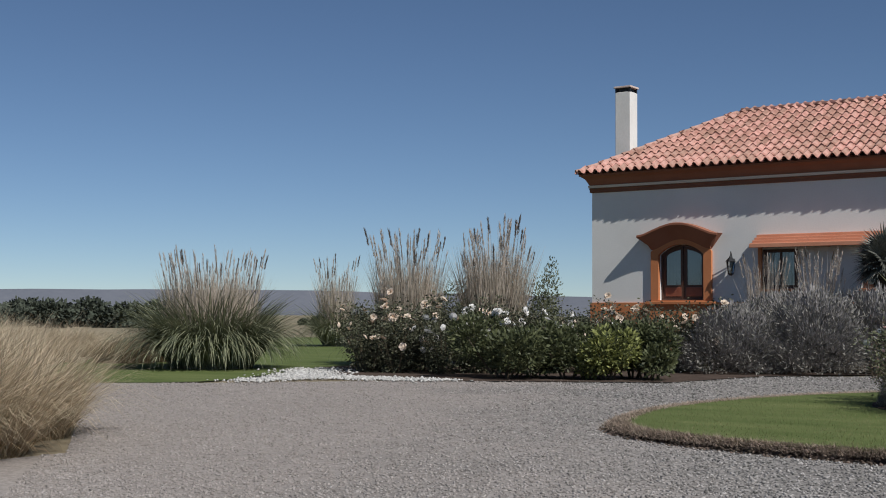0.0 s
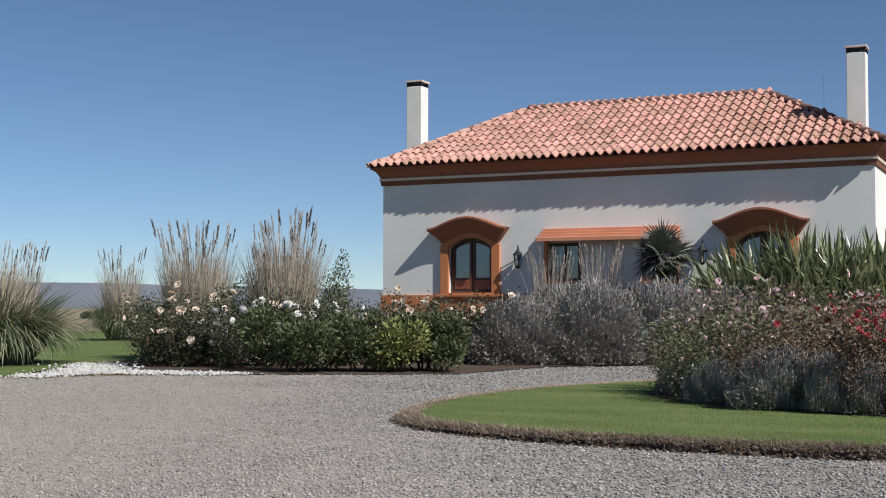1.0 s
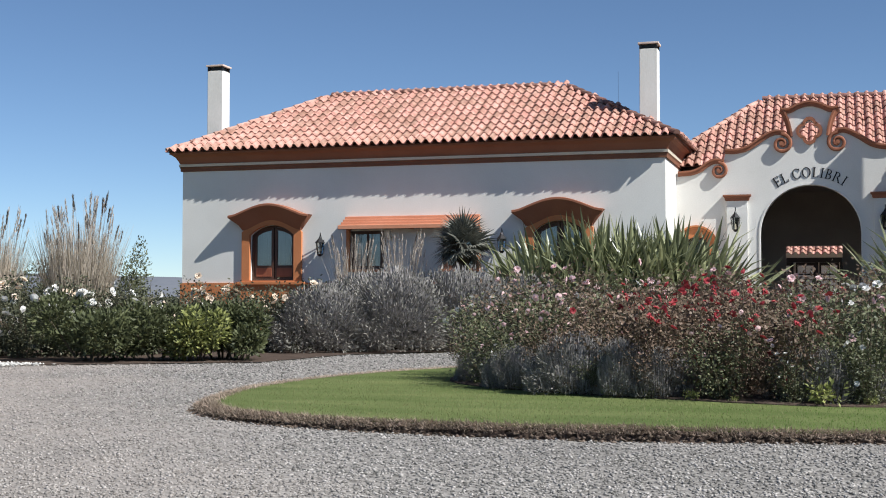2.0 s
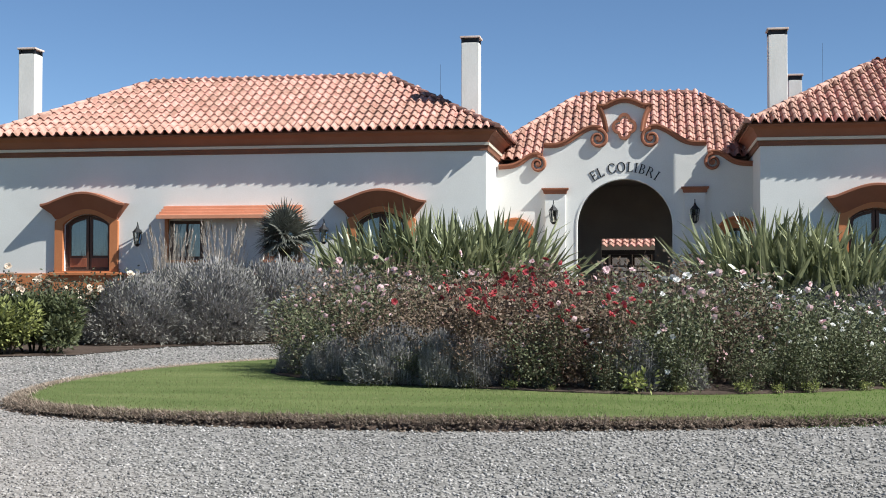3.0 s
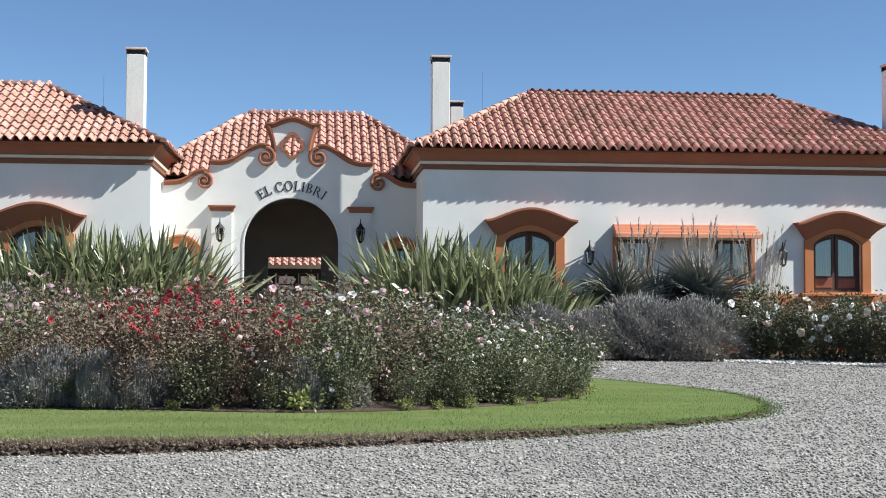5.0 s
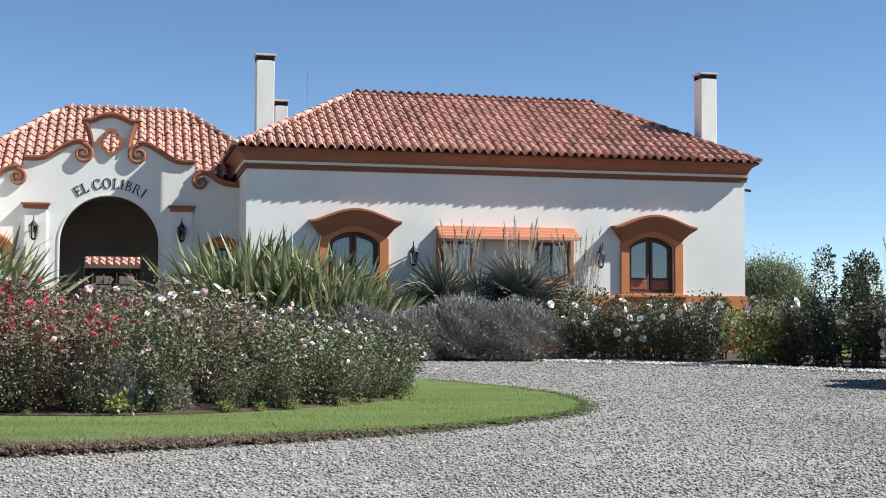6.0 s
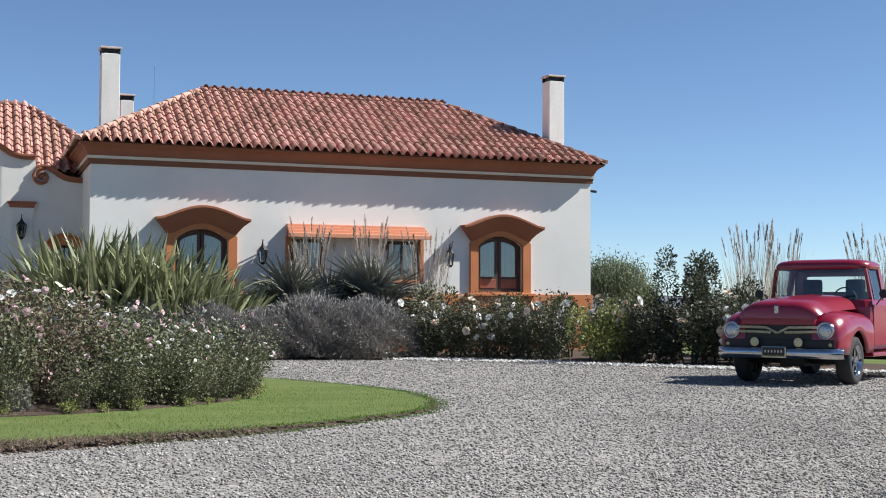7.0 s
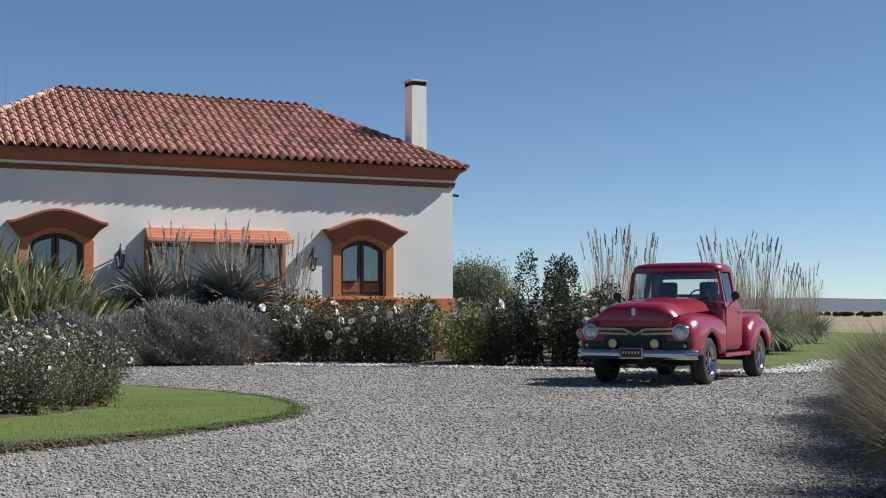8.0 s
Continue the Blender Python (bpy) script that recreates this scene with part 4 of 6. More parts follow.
PLUME = foliage("plume", (0.38, 0.33, 0.275), (0.60, 0.53, 0.46), 0.35, 0.9, 0.3)
PLUME_DARK = foliage("brown_plume", (0.11, 0.092, 0.075), (0.20, 0.165, 0.135), 0.3, 0.9, 0.25)
FLAX_LEAF = material("flax_leaf", (0.140, 0.158, 0.072), (0.36, 0.375, 0.215), 0.34, 1.5, 4, 0, 20, spec=0.5, piece=0.45, through_light=0.28)
PALM_LEAF = material("palm_leaf", (0.072, 0.073, 0.056), (0.225, 0.225, 0.19), 0.45, 2, 4, 0, 20, spec=0.4, piece=0.45, through_light=0.06)
TRUNK = material("fibrous_trunk", (0.05, 0.038, 0.026), (0.12, 0.09, 0.06), 0.95, 6, 6, 0.6, 40)
DRY_GRASS = foliage("dry_grass", (0.42, 0.335, 0.215), (0.66, 0.56, 0.40), 0.4, 0.8, 0.3)
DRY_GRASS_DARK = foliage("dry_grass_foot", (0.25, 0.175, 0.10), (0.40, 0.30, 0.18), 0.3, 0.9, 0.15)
EDGE_GRASS = foliage("edge_grass", (0.25, 0.195, 0.145), (0.42, 0.335, 0.26), 0.4, 0.8, 0.2)
TREE_LEAF = foliage("willow_leaf", (0.12, 0.145, 0.08), (0.20, 0.225, 0.13), 0.3)
PETAL = {k: material(k + "_petal", a, b, 0.6, 20, 3, 0, 60, spec=0.3, piece=0.12, through_light=0.25) for k, a, b in (
    ("red", (0.34, 0.035, 0.045), (0.50, 0.085, 0.095)), ("pink", (0.70, 0.44, 0.45), (0.84, 0.66, 0.65)),
    ("white", (0.72, 0.70, 0.66), (0.85, 0.83, 0.80)), ("cream", (0.76, 0.60, 0.46), (0.86, 0.75, 0.62)))}


def blossom_mesh(colour, seed):
    """An open double rose: three whorls of cupped petals."""
    rng = random.Random(seed)
    vs, fs = [], []
    for whorl, (n, lean, r) in enumerate(((5, 1.15, 0.052), (5, 0.65, 0.042), (4, 0.25, 0.028))):
        for i in range(n):
            a = 2 * math.pi * (i + 0.5 * whorl) / n + rng.uniform(-0.2, 0.2)
            u = Vector((math.cos(a), math.sin(a), 0))
            t = Vector((-u.y, u.x, 0))
            le = lean + rng.uniform(-0.15, 0.15)
            up = u * math.sin(le) + Vector((0, 0, math.cos(le)))
            k = len(vs)
            b = Vector((0, 0, 0.004))
            vs += [tuple(b), tuple(b + up * r * 0.6 + t * r * 0.62), tuple(b + up * r + u * 0.008 + t * r * 0.35), tuple(b + up * r + u * 0.008 - t * r * 0.35), tuple(b + up * r * 0.6 - t * r * 0.62)]
            fs.append((k, k + 1, k + 2, k + 3, k + 4))
    me = bpy.data.meshes.new("blossom")
    me.from_pydata(vs, [], fs)
    me.materials.append(PETAL[colour])
    return me


BLOSSOM = {c: [blossom_mesh(c, i) for i in range(2)] for c in PETAL}


def rose_bush(colour, seed, h=1.3, w=1.0, n_leaf=1700, n_bloom=9, leaf=ROSE_LEAF, size=1.0, label="", bloom=1.0):
    rng = np.random.default_rng(seed)
    root = tagged(empty("rose_bush"), label or f"leafy rose bush with {colour} blossoms in the flower bed", "rose bush", "rose bushes")
    n = 16
    az = rng.uniform(0, 2 * math.pi, n)
    base = np.stack([0.12 * np.cos(az), 0.12 * np.sin(az), np.zeros(n)], -1)
    tilt = rng.uniform(0.02, 0.52, n)
    ln = h * rng.uniform(0.72, 1.08, n)
    droop = rng.uniform(0.0, 0.5, n) * w
    t = np.linspace(0, 1, 9)
    th = tilt[:, None] + droop[:, None] * t
    rad = np.concatenate([np.zeros((n, 1)), np.cumsum(np.sin(th[:, 1:]) * (ln / 8)[:, None], 1)], 1)
    hg = np.concatenate([np.zeros((n, 1)), np.cumsum(np.cos(th[:, 1:]) * (ln / 8)[:, None], 1)], 1)
    line = np.stack([base[:, :1] + rad * np.cos(az)[:, None], base[:, 1:2] + rad * np.sin(az)[:, None], hg], -1)
    bm = bmesh.new()
    for i in range(n):
        for j in range(0, 8, 2):
            tube(bm, line[i, j], line[i, j + 2], 0.009 - 0.0007 * j, 0.009 - 0.0007 * (j + 2), sides=4, caps=False)
    part("branchwork", bm, CANE, root, "thin thorny canes")
    i = rng.integers(0, n, n_leaf)
    u = rng.uniform(0.05, 1.0, n_leaf) * 8
    j = np.minimum(u.astype(int), 7)
    p = line[i, j] + (line[i, j + 1] - line[i, j]) * (u - j)[:, None]
    off = rng.normal(0, 1, (n_leaf, 3)) * (0.115, 0.115, 0.06)
    p = p + off
    p[:, 2] = np.maximum(p[:, 2], 0.03)
    v, q = leaves(rng, p, off * 6 + (0, 0, 0.1), 0.062 * size, 0.036 * size)
    fast("foliage", v, q, leaf, root)
    for k in range(n_bloom):
        c = rng.integers(0, n)
        at = line[c, 8] + rng.normal(0, 0.10, 3) if rng.uniform() < (0.9 if colour == "red" else 0.6) else line[c, rng.integers(4, 8)] + rng.normal(0, 0.16, 3)
        ob = new("blossom", BLOSSOM[colour][k % 2])
        ob.parent = root
        d = Vector(rng.normal(0, 0.6, 3)) + Vector((0.25, -0.55, 0.6))
        ob.matrix_basis = Matrix.Translation(at) @ d.to_track_quat("Z", "Y").to_matrix().to_4x4() @ Matrix.Diagonal((*[bloom * float(rng.uniform(0.85, 1.4))] * 3, 1))
    return root


def lavender(seed, label="dense grey-purple lavender bush", upright=False):
    """A mound one metre in radius and height, scaled where it is set."""
    rng = np.random.default_rng(seed)
    root = tagged(empty("lavender_bush"), label, "lavender", "lavender bushes")
    n = 21000
    az, ct = rng.uniform(0, 2 * math.pi, n), rng.uniform(0.03, 1, n)
    st = np.sqrt(1 - ct ** 2)
    lump = 1 + 0.10 * np.sin(3 * az + seed) * st + 0.07 * np.sin(7 * az + 2 * ct * 6)
    d = np.stack([st * np.cos(az), st * np.sin(az), ct], -1)
    p = d * (0.89 * lump * rng.uniform(0.75, 1.0, n))[:, None]
    v, q = leaves(rng, p[:9000], d[:9000] * 1.2, 0.075, 0.018)
    fast("foliage", v, q, LAVENDER_LEAF, root)
    v2, q2 = blades(rng, p, az + rng.normal(0, 0.3, n), np.arccos(ct) * 0.85 + rng.normal(0, 0.12, n), rng.uniform(0.03, 0.085, n), np.full(n, 0.009), rng.uniform(-0.3, 0.35, n), 2, taper=0.1)
    if upright:
        m = 1500
        v3, q3 = blades(rng, p[:m] * (1, 1, 0.9), az[:m], np.arccos(ct[:m]) * 0.25 + rng.normal(0, 0.08, m), rng.uniform(0.12, 0.32, m), np.full(m, 0.009), rng.uniform(-0.1, 0.2, m), 3, taper=0.2)
        v2, q2 = joined((v2, q2), (v3, q3))
    fast("bloom_cover", v2, q2, LAVENDER_BLOOM, root)
    return root


def plume_mesh(seed, mat, feather=0.02, low=0.8):
    """A tall stalk with a narrow feathery head, one metre high."""
    rng = np.random.default_rng(seed)
    s = blades(rng, np.zeros((2, 3)), np.array([0.3, 1.9]), np.full(2, 0.01), np.full(2, 0.98), np.full(2, 0.0045), np.full(2, 0.12), 4, taper=0.3)
    n = 60
    u = rng.uniform(low, 0.98, n)
    b = np.stack([0.06 * u ** 3 + rng.normal(0, 0.003, n), rng.normal(0, 0.003, n), u], -1)
    f = blades(rng, b, rng.uniform(0, 6.28, n), rng.uniform(0.1, 0.35, n), rng.uniform(0.6, 1.2, n) * feather * 1.8, np.full(n, 0.005), rng.uniform(0, 0.5, n), 2)
    v, q = joined(s, f)
    return fast("plume", v, q, mat, False)


PLUMES = [plume_mesh(1, PLUME, 0.022, 0.76), plume_mesh(2, PLUME, 0.016, 0.82), plume_mesh(3, PLUME_DARK, 0.02, 0.86), plume_mesh(4, PLUME_DARK, 0.014, 0.88)]


def pampas(seed, height=2.6, leaf_len=1.7, n_leaf=1500, n_straw=500, n_plume=34, spread=0.45, label="", dark=0.3):
    rng = np.random.default_rng(seed)
    root = tagged(empty("pampas_grass"), label or "large pampas grass clump with arching leaves and tan plumes", "pampas grass", "pampas grasses")

    def feet(n):
        a, r = rng.uniform(0, 2 * math.pi, n), spread * np.sqrt(rng.uniform(0, 1, n))
        return np.stack([r * np.cos(a), r * np.sin(a), np.zeros(n)], -1), a + rng.normal(0, 0.6, n), r / spread
    b, a, r = feet(n_leaf)
    v, q = blades(rng, b, a, 0.05 + 0.36 * r + rng.uniform(0, 0.22, n_leaf), leaf_len * rng.uniform(0.6, 1.1, n_leaf), np.full(n_leaf, 0.024), rng.uniform(0.5, 2.6, n_leaf), 7, taper=0.6)
    v[:, 2] = np.abs(v[:, 2])
    fast("leaf_tuft", v, q, PAMPAS_LEAF, root)
    b, a, r = feet(n_straw)
    v, q = blades(rng, b, a, 0.02 + 0.13 * r, height * rng.uniform(0.45, 0.88, n_straw), np.full(n_straw, 0.014), rng.uniform(0.0, 0.40, n_straw), 4)
    tagged(fast("straw", v, q, STRAW, root), "straw-coloured upright stems")
    b, a, r = feet(n_plume)
    for i in range(n_plume):
        m = PLUMES[2 + int(rng.integers(0, 2))] if rng.uniform() < dark else PLUMES[int(rng.integers(0, 2))]
        ob = new("plume", m)
        ob.parent = root
        hh = height * rng.uniform(0.72, 1.05)
        ob.matrix_basis = Matrix.Translation(b[i]) @ Matrix.Rotation(float(a[i]), 4, "Z") @ Matrix.Rotation(float(0.01 + 0.10 * r[i]), 4, "Y") @ Matrix.Diagonal((hh * 0.8, hh * 0.8, hh, 1))
    return root


def sword_mesh(seed):
    """A stiff sword leaf one metre long with a folded midrib."""
    rng = random.Random(seed)
    vs, fs = [], []
    bend = rng.choice((0.1, 0.25, 0.5, 0.8, 1.2))
    n = 7
    x = z = 0.0
    for i in range(n + 1):
        t = i / n
        th = bend * t ** 2.2
        w = 0.022 * (0.62 + 0.75 * t - 1.34 * t ** 5)
        vs += [(x + 0.3 * w, -w, z), (x - 0.2 * w, 0, z), (x + 0.3 * w, w, z)]
        x += math.sin(th) / n
        z += math.cos(th) / n
    for i in range(n):
        k = 3 * i
        fs += [(k, k + 1, k + 4, k + 3), (k + 1, k + 2, k + 5, k + 4)]
    me = bpy.data.meshes.new("leaf")
    me.from_pydata(vs, [], fs)
    me.materials.append(FLAX_LEAF)
    return me


SWORDS = [sword_mesh(i) for i in range(7)]


def flax(seed, height=2.4, n=120, lean=0.55, foot=0.6):
    rng = np.random.default_rng(seed)
    root = tagged(empty("flax_plant"), "large flax plant with stiff sword-shaped green leaves", "flax", "flax plants")
    for i in range(n):
        a, r = rng.uniform(0, 2 * math.pi), math.sqrt(rng.uniform())
        L = height * rng.uniform(0.45, 1.03) * (1.06 - 0.10 * r)
        ob = new("leaf", SWORDS[int(rng.integers(0, 7))])
        ob.parent = root
        ob.matrix_basis = (Matrix.Translation((foot * r * math.cos(a), foot * r * math.sin(a), 0)) @ Matrix.Rotation(a + rng.normal(0, 0.9), 4, "Z")
                           @ Matrix.Rotation(0.06 + lean * r * rng.uniform(0.3, 1.2), 4, "Y") @ Matrix.Rotation(rng.normal(0, 0.8), 4, "Z") @ Matrix.Diagonal((L, 2.75 * rng.uniform(0.75, 1.2), L, 1)))
    return root


def frond_mesh(seed, k=22, length=0.60, stalk=0.36):
    """A fan frond: a stalk and narrow folded segments spreading from its end."""
    rng = random.Random(seed)
    vs, fs = [], []
    vs += [(0, -0.012, 0), (0, 0.012, 0), (stalk, 0.008, 0), (stalk, -0.008, 0)]
    fs.append((0, 1, 2, 3))
    for i in range(k):
        a = math.radians(-115 + 230 * i / (k - 1)) + rng.uniform(-0.05, 0.05)
        L = length * (0.82 + 0.25 * math.cos(a)) * rng.uniform(0.85, 1.1)
        d, t = Vector((math.cos(a), math.sin(a), 0.10 * math.cos(3 * a))), Vector((-math.sin(a), math.cos(a), 0))
        o = Vector((stalk, 0, 0))
        j = len(vs)
        w = 0.030
        dz = Vector((0, 0, -0.10 * L / length))
        vs += [tuple(o), tuple(o + d * L * 0.5 + t * w), tuple(o + d * L * 0.5 + Vector((0, 0, 0.012))), tuple(o + d * L * 0.5 - t * w), tuple(o + d * L + dz)]
        fs += [(j, j + 3, j + 2), (j, j + 2, j + 1), (j + 1, j + 2, j + 4), (j + 2, j + 3, j + 4)]
    me = bpy.data.meshes.new("frond")
    me.from_pydata(vs, [], fs)
    me.materials.append(PALM_LEAF)
    return me


FRONDS = [frond_mesh(i) for i in range(4)]


def fan_palm(seed, trunk_h, n=46, scale=1.0, low=1.9, label="fan palm with spiky grey-green fronds on a short trunk"):
    rng = np.random.default_rng(seed)
    root = tagged(empty("fan_palm"), label, "palm", "fan palms")
    bm = bmesh.new()
    rings = []
    for i in range(9):
        z = trunk_h * i / 8
        r = 0.15 + 0.03 * (i % 2) + 0.05 * (i == 0)
        rings.append([(r * math.cos(q), r * math.sin(q), z) for q in np.linspace(0, 2 * math.pi, 12, endpoint=False)])
    loft(bm, rings, closed=True)
    part("trunk", bm, TRUNK, root, "fibrous brown trunk")
    for i in range(n):
        a = 2.399 * i + rng.normal(0, 0.15)
        tilt = 0.10 + low * (i / n) ** 0.85
        ob = new("frond", FRONDS[i % 4])
        ob.parent = root
        ob.matrix_basis = (Matrix.Translation((0, 0, trunk_h - 0.10 * i / n)) @ Matrix.Rotation(a, 4, "Z") @ Matrix.Rotation(-(math.pi / 2 - tilt), 4, "Y")
                           @ Matrix.Rotation(rng.normal(0, 0.4), 4, "X") @ Matrix.Diagonal((*[scale * float(rng.uniform(0.8, 1.1))] * 3, 1)))
    return root


def shrub(seed, w, d, h, n, leaf, size=0.09, name="shrub", label="", wide=0.45, lumps=7, woody=True):
    """A leafy shrub: stems and many leaves in uneven lobes."""
    rng = np.random.default_rng(seed)
    root = tagged(empty(name), label, "shrub")
    c = np.stack([rng.uniform(-0.62, 0.62, lumps) * w, rng.uniform(-0.6, 0.6, lumps) * d, rng.uniform(0.35, 0.72, lumps) * h], -1)
    r = np.stack([np.full(lumps, 0.42 * w), np.full(lumps, 0.45 * d), c[:, 2] * 0.55 + 0.1 * h], -1) * rng.uniform(0.75, 1.1, (lumps, 1))
    k = rng.integers(0, lumps, n)
    dd = rng.normal(0, 1, (n, 3))
    dd /= np.linalg.norm(dd, axis=1)[:, None]
    p = c[k] + dd * r[k] * (rng.uniform(0.35, 1.0, n) ** 0.5)[:, None]
    ok = p[:, 2] > 0.02
    v, q = leaves(rng, p[ok], dd[ok] * (1, 1, 0.7) + (0, 0, 0.35), size, size * wide)
    bm = bmesh.new()
    for i in range(lumps if woody else 1):
        tube(bm, (c[i, 0] * 0.3, c[i, 1] * 0.3, 0), c[i] * (1, 1, 1), 0.022, 0.008, sides=5, caps=False)
    part("branchwork", bm, CANE, root, "woody stems")
    fast("foliage", v, q, leaf, root)
    return root


def put(ob, x, y, rz=0.0, s=1.0, z=0.0, sx=None, sy=None, sz=None):
    ob.matrix_basis = pose(x, y, z, 0, 0, rz) @ Matrix.Diagonal((sx or s, sy or s, sz or s, 1))
    return ob


def again(ob, x, y, rz=0.0, s=1.0, z=0.0, sx=None, sy=None, sz=None):
    keep = ob.matrix_basis.copy()
    ob.matrix_basis = Matrix.Identity(4)
    c = copy_thing(ob, pose(x, y, z, 0, 0, rz) @ Matrix.Diagonal((sx or s, sy or s, sz or s, 1)))
    ob.matrix_basis = keep
    return c


# island bed: roses in rings, with lavender along the near side
rng_bed = random.Random(11)
KINDS = {}
for i, (c, leaf, h, nb) in enumerate((("red", ROSE_LEAF_RED, 1.28, 24), ("red", ROSE_LEAF_RED, 1.34, 15), ("pink", ROSE_LEAF, 1.30, 11), ("white", ROSE_LEAF, 1.22, 9), ("pink", ROSE_LEAF_RED, 1.25, 7), ("white", ROSE_LEAF, 1.15, 9))):
    KINDS[i] = (rose_bush(c, 40 + i, h, 1.0, 2300, nb, leaf, 0.95, bloom=0.68), c)
first = set()
spots = []
for r, n in ((3.75, 27), (3.0, 21), (2.2, 14), (1.3, 8), (0.4, 2)):
    for i in range(n):
        a = 2 * math.pi * (i + 0.5 * (n % 2)) / n + rng_bed.uniform(-0.06, 0.06)
        spots.append((-0.55 + r * math.cos(a), 16.9 + r * math.sin(a)))
for x, y in spots:
    if y > 19.6:
        continue
    u = x + 0.55
    k = rng_bed.choice([2, 2, 3, 4] if u < -1.9 else [0, 0, 1, 4] if u < 0.3 else [1, 2, 4, 3] if u < 1.8 else [3, 5, 5, 2])
    near = y < 14.3
    s = rng_bed.uniform(0.72, 0.92) if near else rng_bed.uniform(0.88, 1.08)
    if u < -3.2:
        s *= 0.85
    if u > 1.7:
        s *= 0.88
    if u > 2.7:
        s *= 0.85
    fn = put if k not in first else again
    fn(KINDS[k][0], x, y, rng_bed.uniform(0, 360), s, turf(x) + 0.008)
    first.add(k)
lav = [lavender(i) for i in (1, 2, 3)]
low = [lavender(i, "upright grey lavender among the roses", True) for i in (4, 5)]
put(low[0], -2.6, 13.55, 20, 1, turf(-2.6) + 0.004, 0.62, 0.45, 0.66)
put(low[1], -1.7, 13.35, 80, 1, turf(-1.7) + 0.004, 0.5, 0.42, 0.52)
for x, y, rz, a, b in ((-0.2, 13.25, 130, 0.52, 0.56), (0.3, 13.4, 200, 0.36, 0.42), (-3.4, 14.1, 10, 0.42, 0.5), (-2.1, 13.3, 300, 0.4, 0.6), (-4.15, 15.3, 60, 0.4, 0.42)):
    again(low[int(rz) // 10 % 2], x, y, rz, 1, turf(x) + 0.005, a, a * 0.85, b)
for i, a in enumerate(np.linspace(-2.9, -0.15, 17)):
    again(KINDS[(5, 4, 2, 3, 4)[i % 5] if i < 8 else (5, 2, 3)[i % 3]][0], -0.55 + 3.98 * math.cos(a), 16.9 + 3.98 * math.sin(a), 77.0 * i, 0.36 + 0.26 * ((i * 7) % 5) / 4, turf(-0.55 + 3.98 * math.cos(a)) + 0.006)
wd = shrub(81, 0.22, 0.18, 0.24, 160, LIME_LEAF, 0.06, "weed", "small green weed at the foot of the roses", woody=False)
put(wd, -0.1, 12.75, 0, 1, turf(-0.1) + 0.004)
for i in range(22):
    a = -math.pi * (0.06 + 0.88 * i / 21) + rng_bed.uniform(-0.04, 0.04)
    again(wd, -0.55 + 4.12 * math.cos(a), 16.9 + 4.12 * math.sin(a), rng_bed.uniform(0, 360), rng_bed.uniform(0.25, 0.6), turf(-0.55 + 4.12 * math.cos(a)) + 0.004)

# lavender mounds along the house
for i, (x, y, sx, sz, rz) in enumerate(((-9.9, 24.3, 1.4, 1.42, 0), (-8.7, 25.2, 1.55, 1.78, 70), (-7.7, 26.5, 1.65, 1.82, 140), (-6.6, 28.0, 1.55, 1.66, 200), (-9.6, 25.9, 1.5, 1.68, 260), (-5.2, 28.0, 1.3, 1.35, 30),
                                      (-10.6, 26.8, 1.3, 1.5, 90), (6.0, 27.6, 1.15, 1.15, 15), (7.1, 27.7, 1.45, 1.5, 100), (8.3, 27.4, 1.35, 1.42, 220), (4.9, 28.0, 1.2, 1.3, 300), (3.6, 28.4, 1.2, 1.3, 340))):
    (put if i < 3 else again)(lav[i % 3], x, y, rz, 1, 0.03, sx, sx * 0.95, sz)

# flax on both sides of the entrance
fl = [put(flax(5, 2.85, 400, 0.7, 0.7), -6.2, 29.6, 0, 1.0, 0.03), put(flax(6, 3.05, 400, 0.7, 0.7), -5.2, 29.8, 0, 1.04, 0.03)]
again(fl[0], -4.3, 30.0, 140, 1.08, 0.03)
again(fl[1], -3.55, 30.3, 220, 1.02, 0.03)
again(fl[1], 2.45, 30.1, 60, 1.0, 0.03)
again(fl[0], 3.3, 29.7, 200, 1.06, 0.03)
again(fl[1], 4.2, 29.3, 290, 0.9, 0.03)
again(fl[0], 5.05, 29.0, 20, 0.72, 0.03)

# fan palms under the windows
pl = put(fan_palm(3, 2.35, 42, 0.86, 2.1), -8.42, 29.4, 0, 1.0, 0.03)
again(pl, -7.45, 29.5, 80, 0.62, 0.03, sz=0.58)
p2 = put(fan_palm(8, 1.0, 24, 1.45, 1.5, "low fan palm with stiff grey-green fronds"), 7.2, 29.6, 0, 1, 0.03)
again(p2, 9.0, 29.5, 120, 1.1, 0.03)
again(p2, 8.2, 29.9, 40, 0.9, 0.03)

# pampas grasses
put(pampas(21, 2.45, 1.95, 3800, 2300, 90, 0.80, dark=0.3), -19.1, 19.1)
put(pampas(22, 3.15, 1.9, 1100, 800, 36, 0.42, dark=0.2), -29.3, 35.4)
put(pampas(23, 2.95, 1.7, 1500, 2000, 60, 0.50, dark=0.35), -16.9, 22.9)
put(pampas(24, 3.2, 1.7, 1500, 2100, 64, 0.54, dark=0.32), -15.3, 23.9)
thin = "slender grass clump with tall pale seed heads"
ga = put(pampas(25, 2.6, 1.5, 320, 240, 34, 0.28, thin, 0.1), -11.3, 29.6, 0, 1, 0.03)
again(ga, -10.0, 29.8, 70, 1.04, 0.03)
gb = put(pampas(26, 3.15, 1.5, 240, 120, 34, 0.3, thin, 0.15), 7.75, 30.2, 0, 1, 0.03)
again(gb, 9.15, 30.1, 50, 1.02, 0.03)
again(gb, 10.5, 29.6, 150, 0.95, 0.03)
gc = put(pampas(27, 3.2, 1.6, 1300, 260, 22, 0.34), 17.2, 25.9)
again(gc, 20.6, 29.5, 100, 1.08, sx=0.8, sy=0.8)
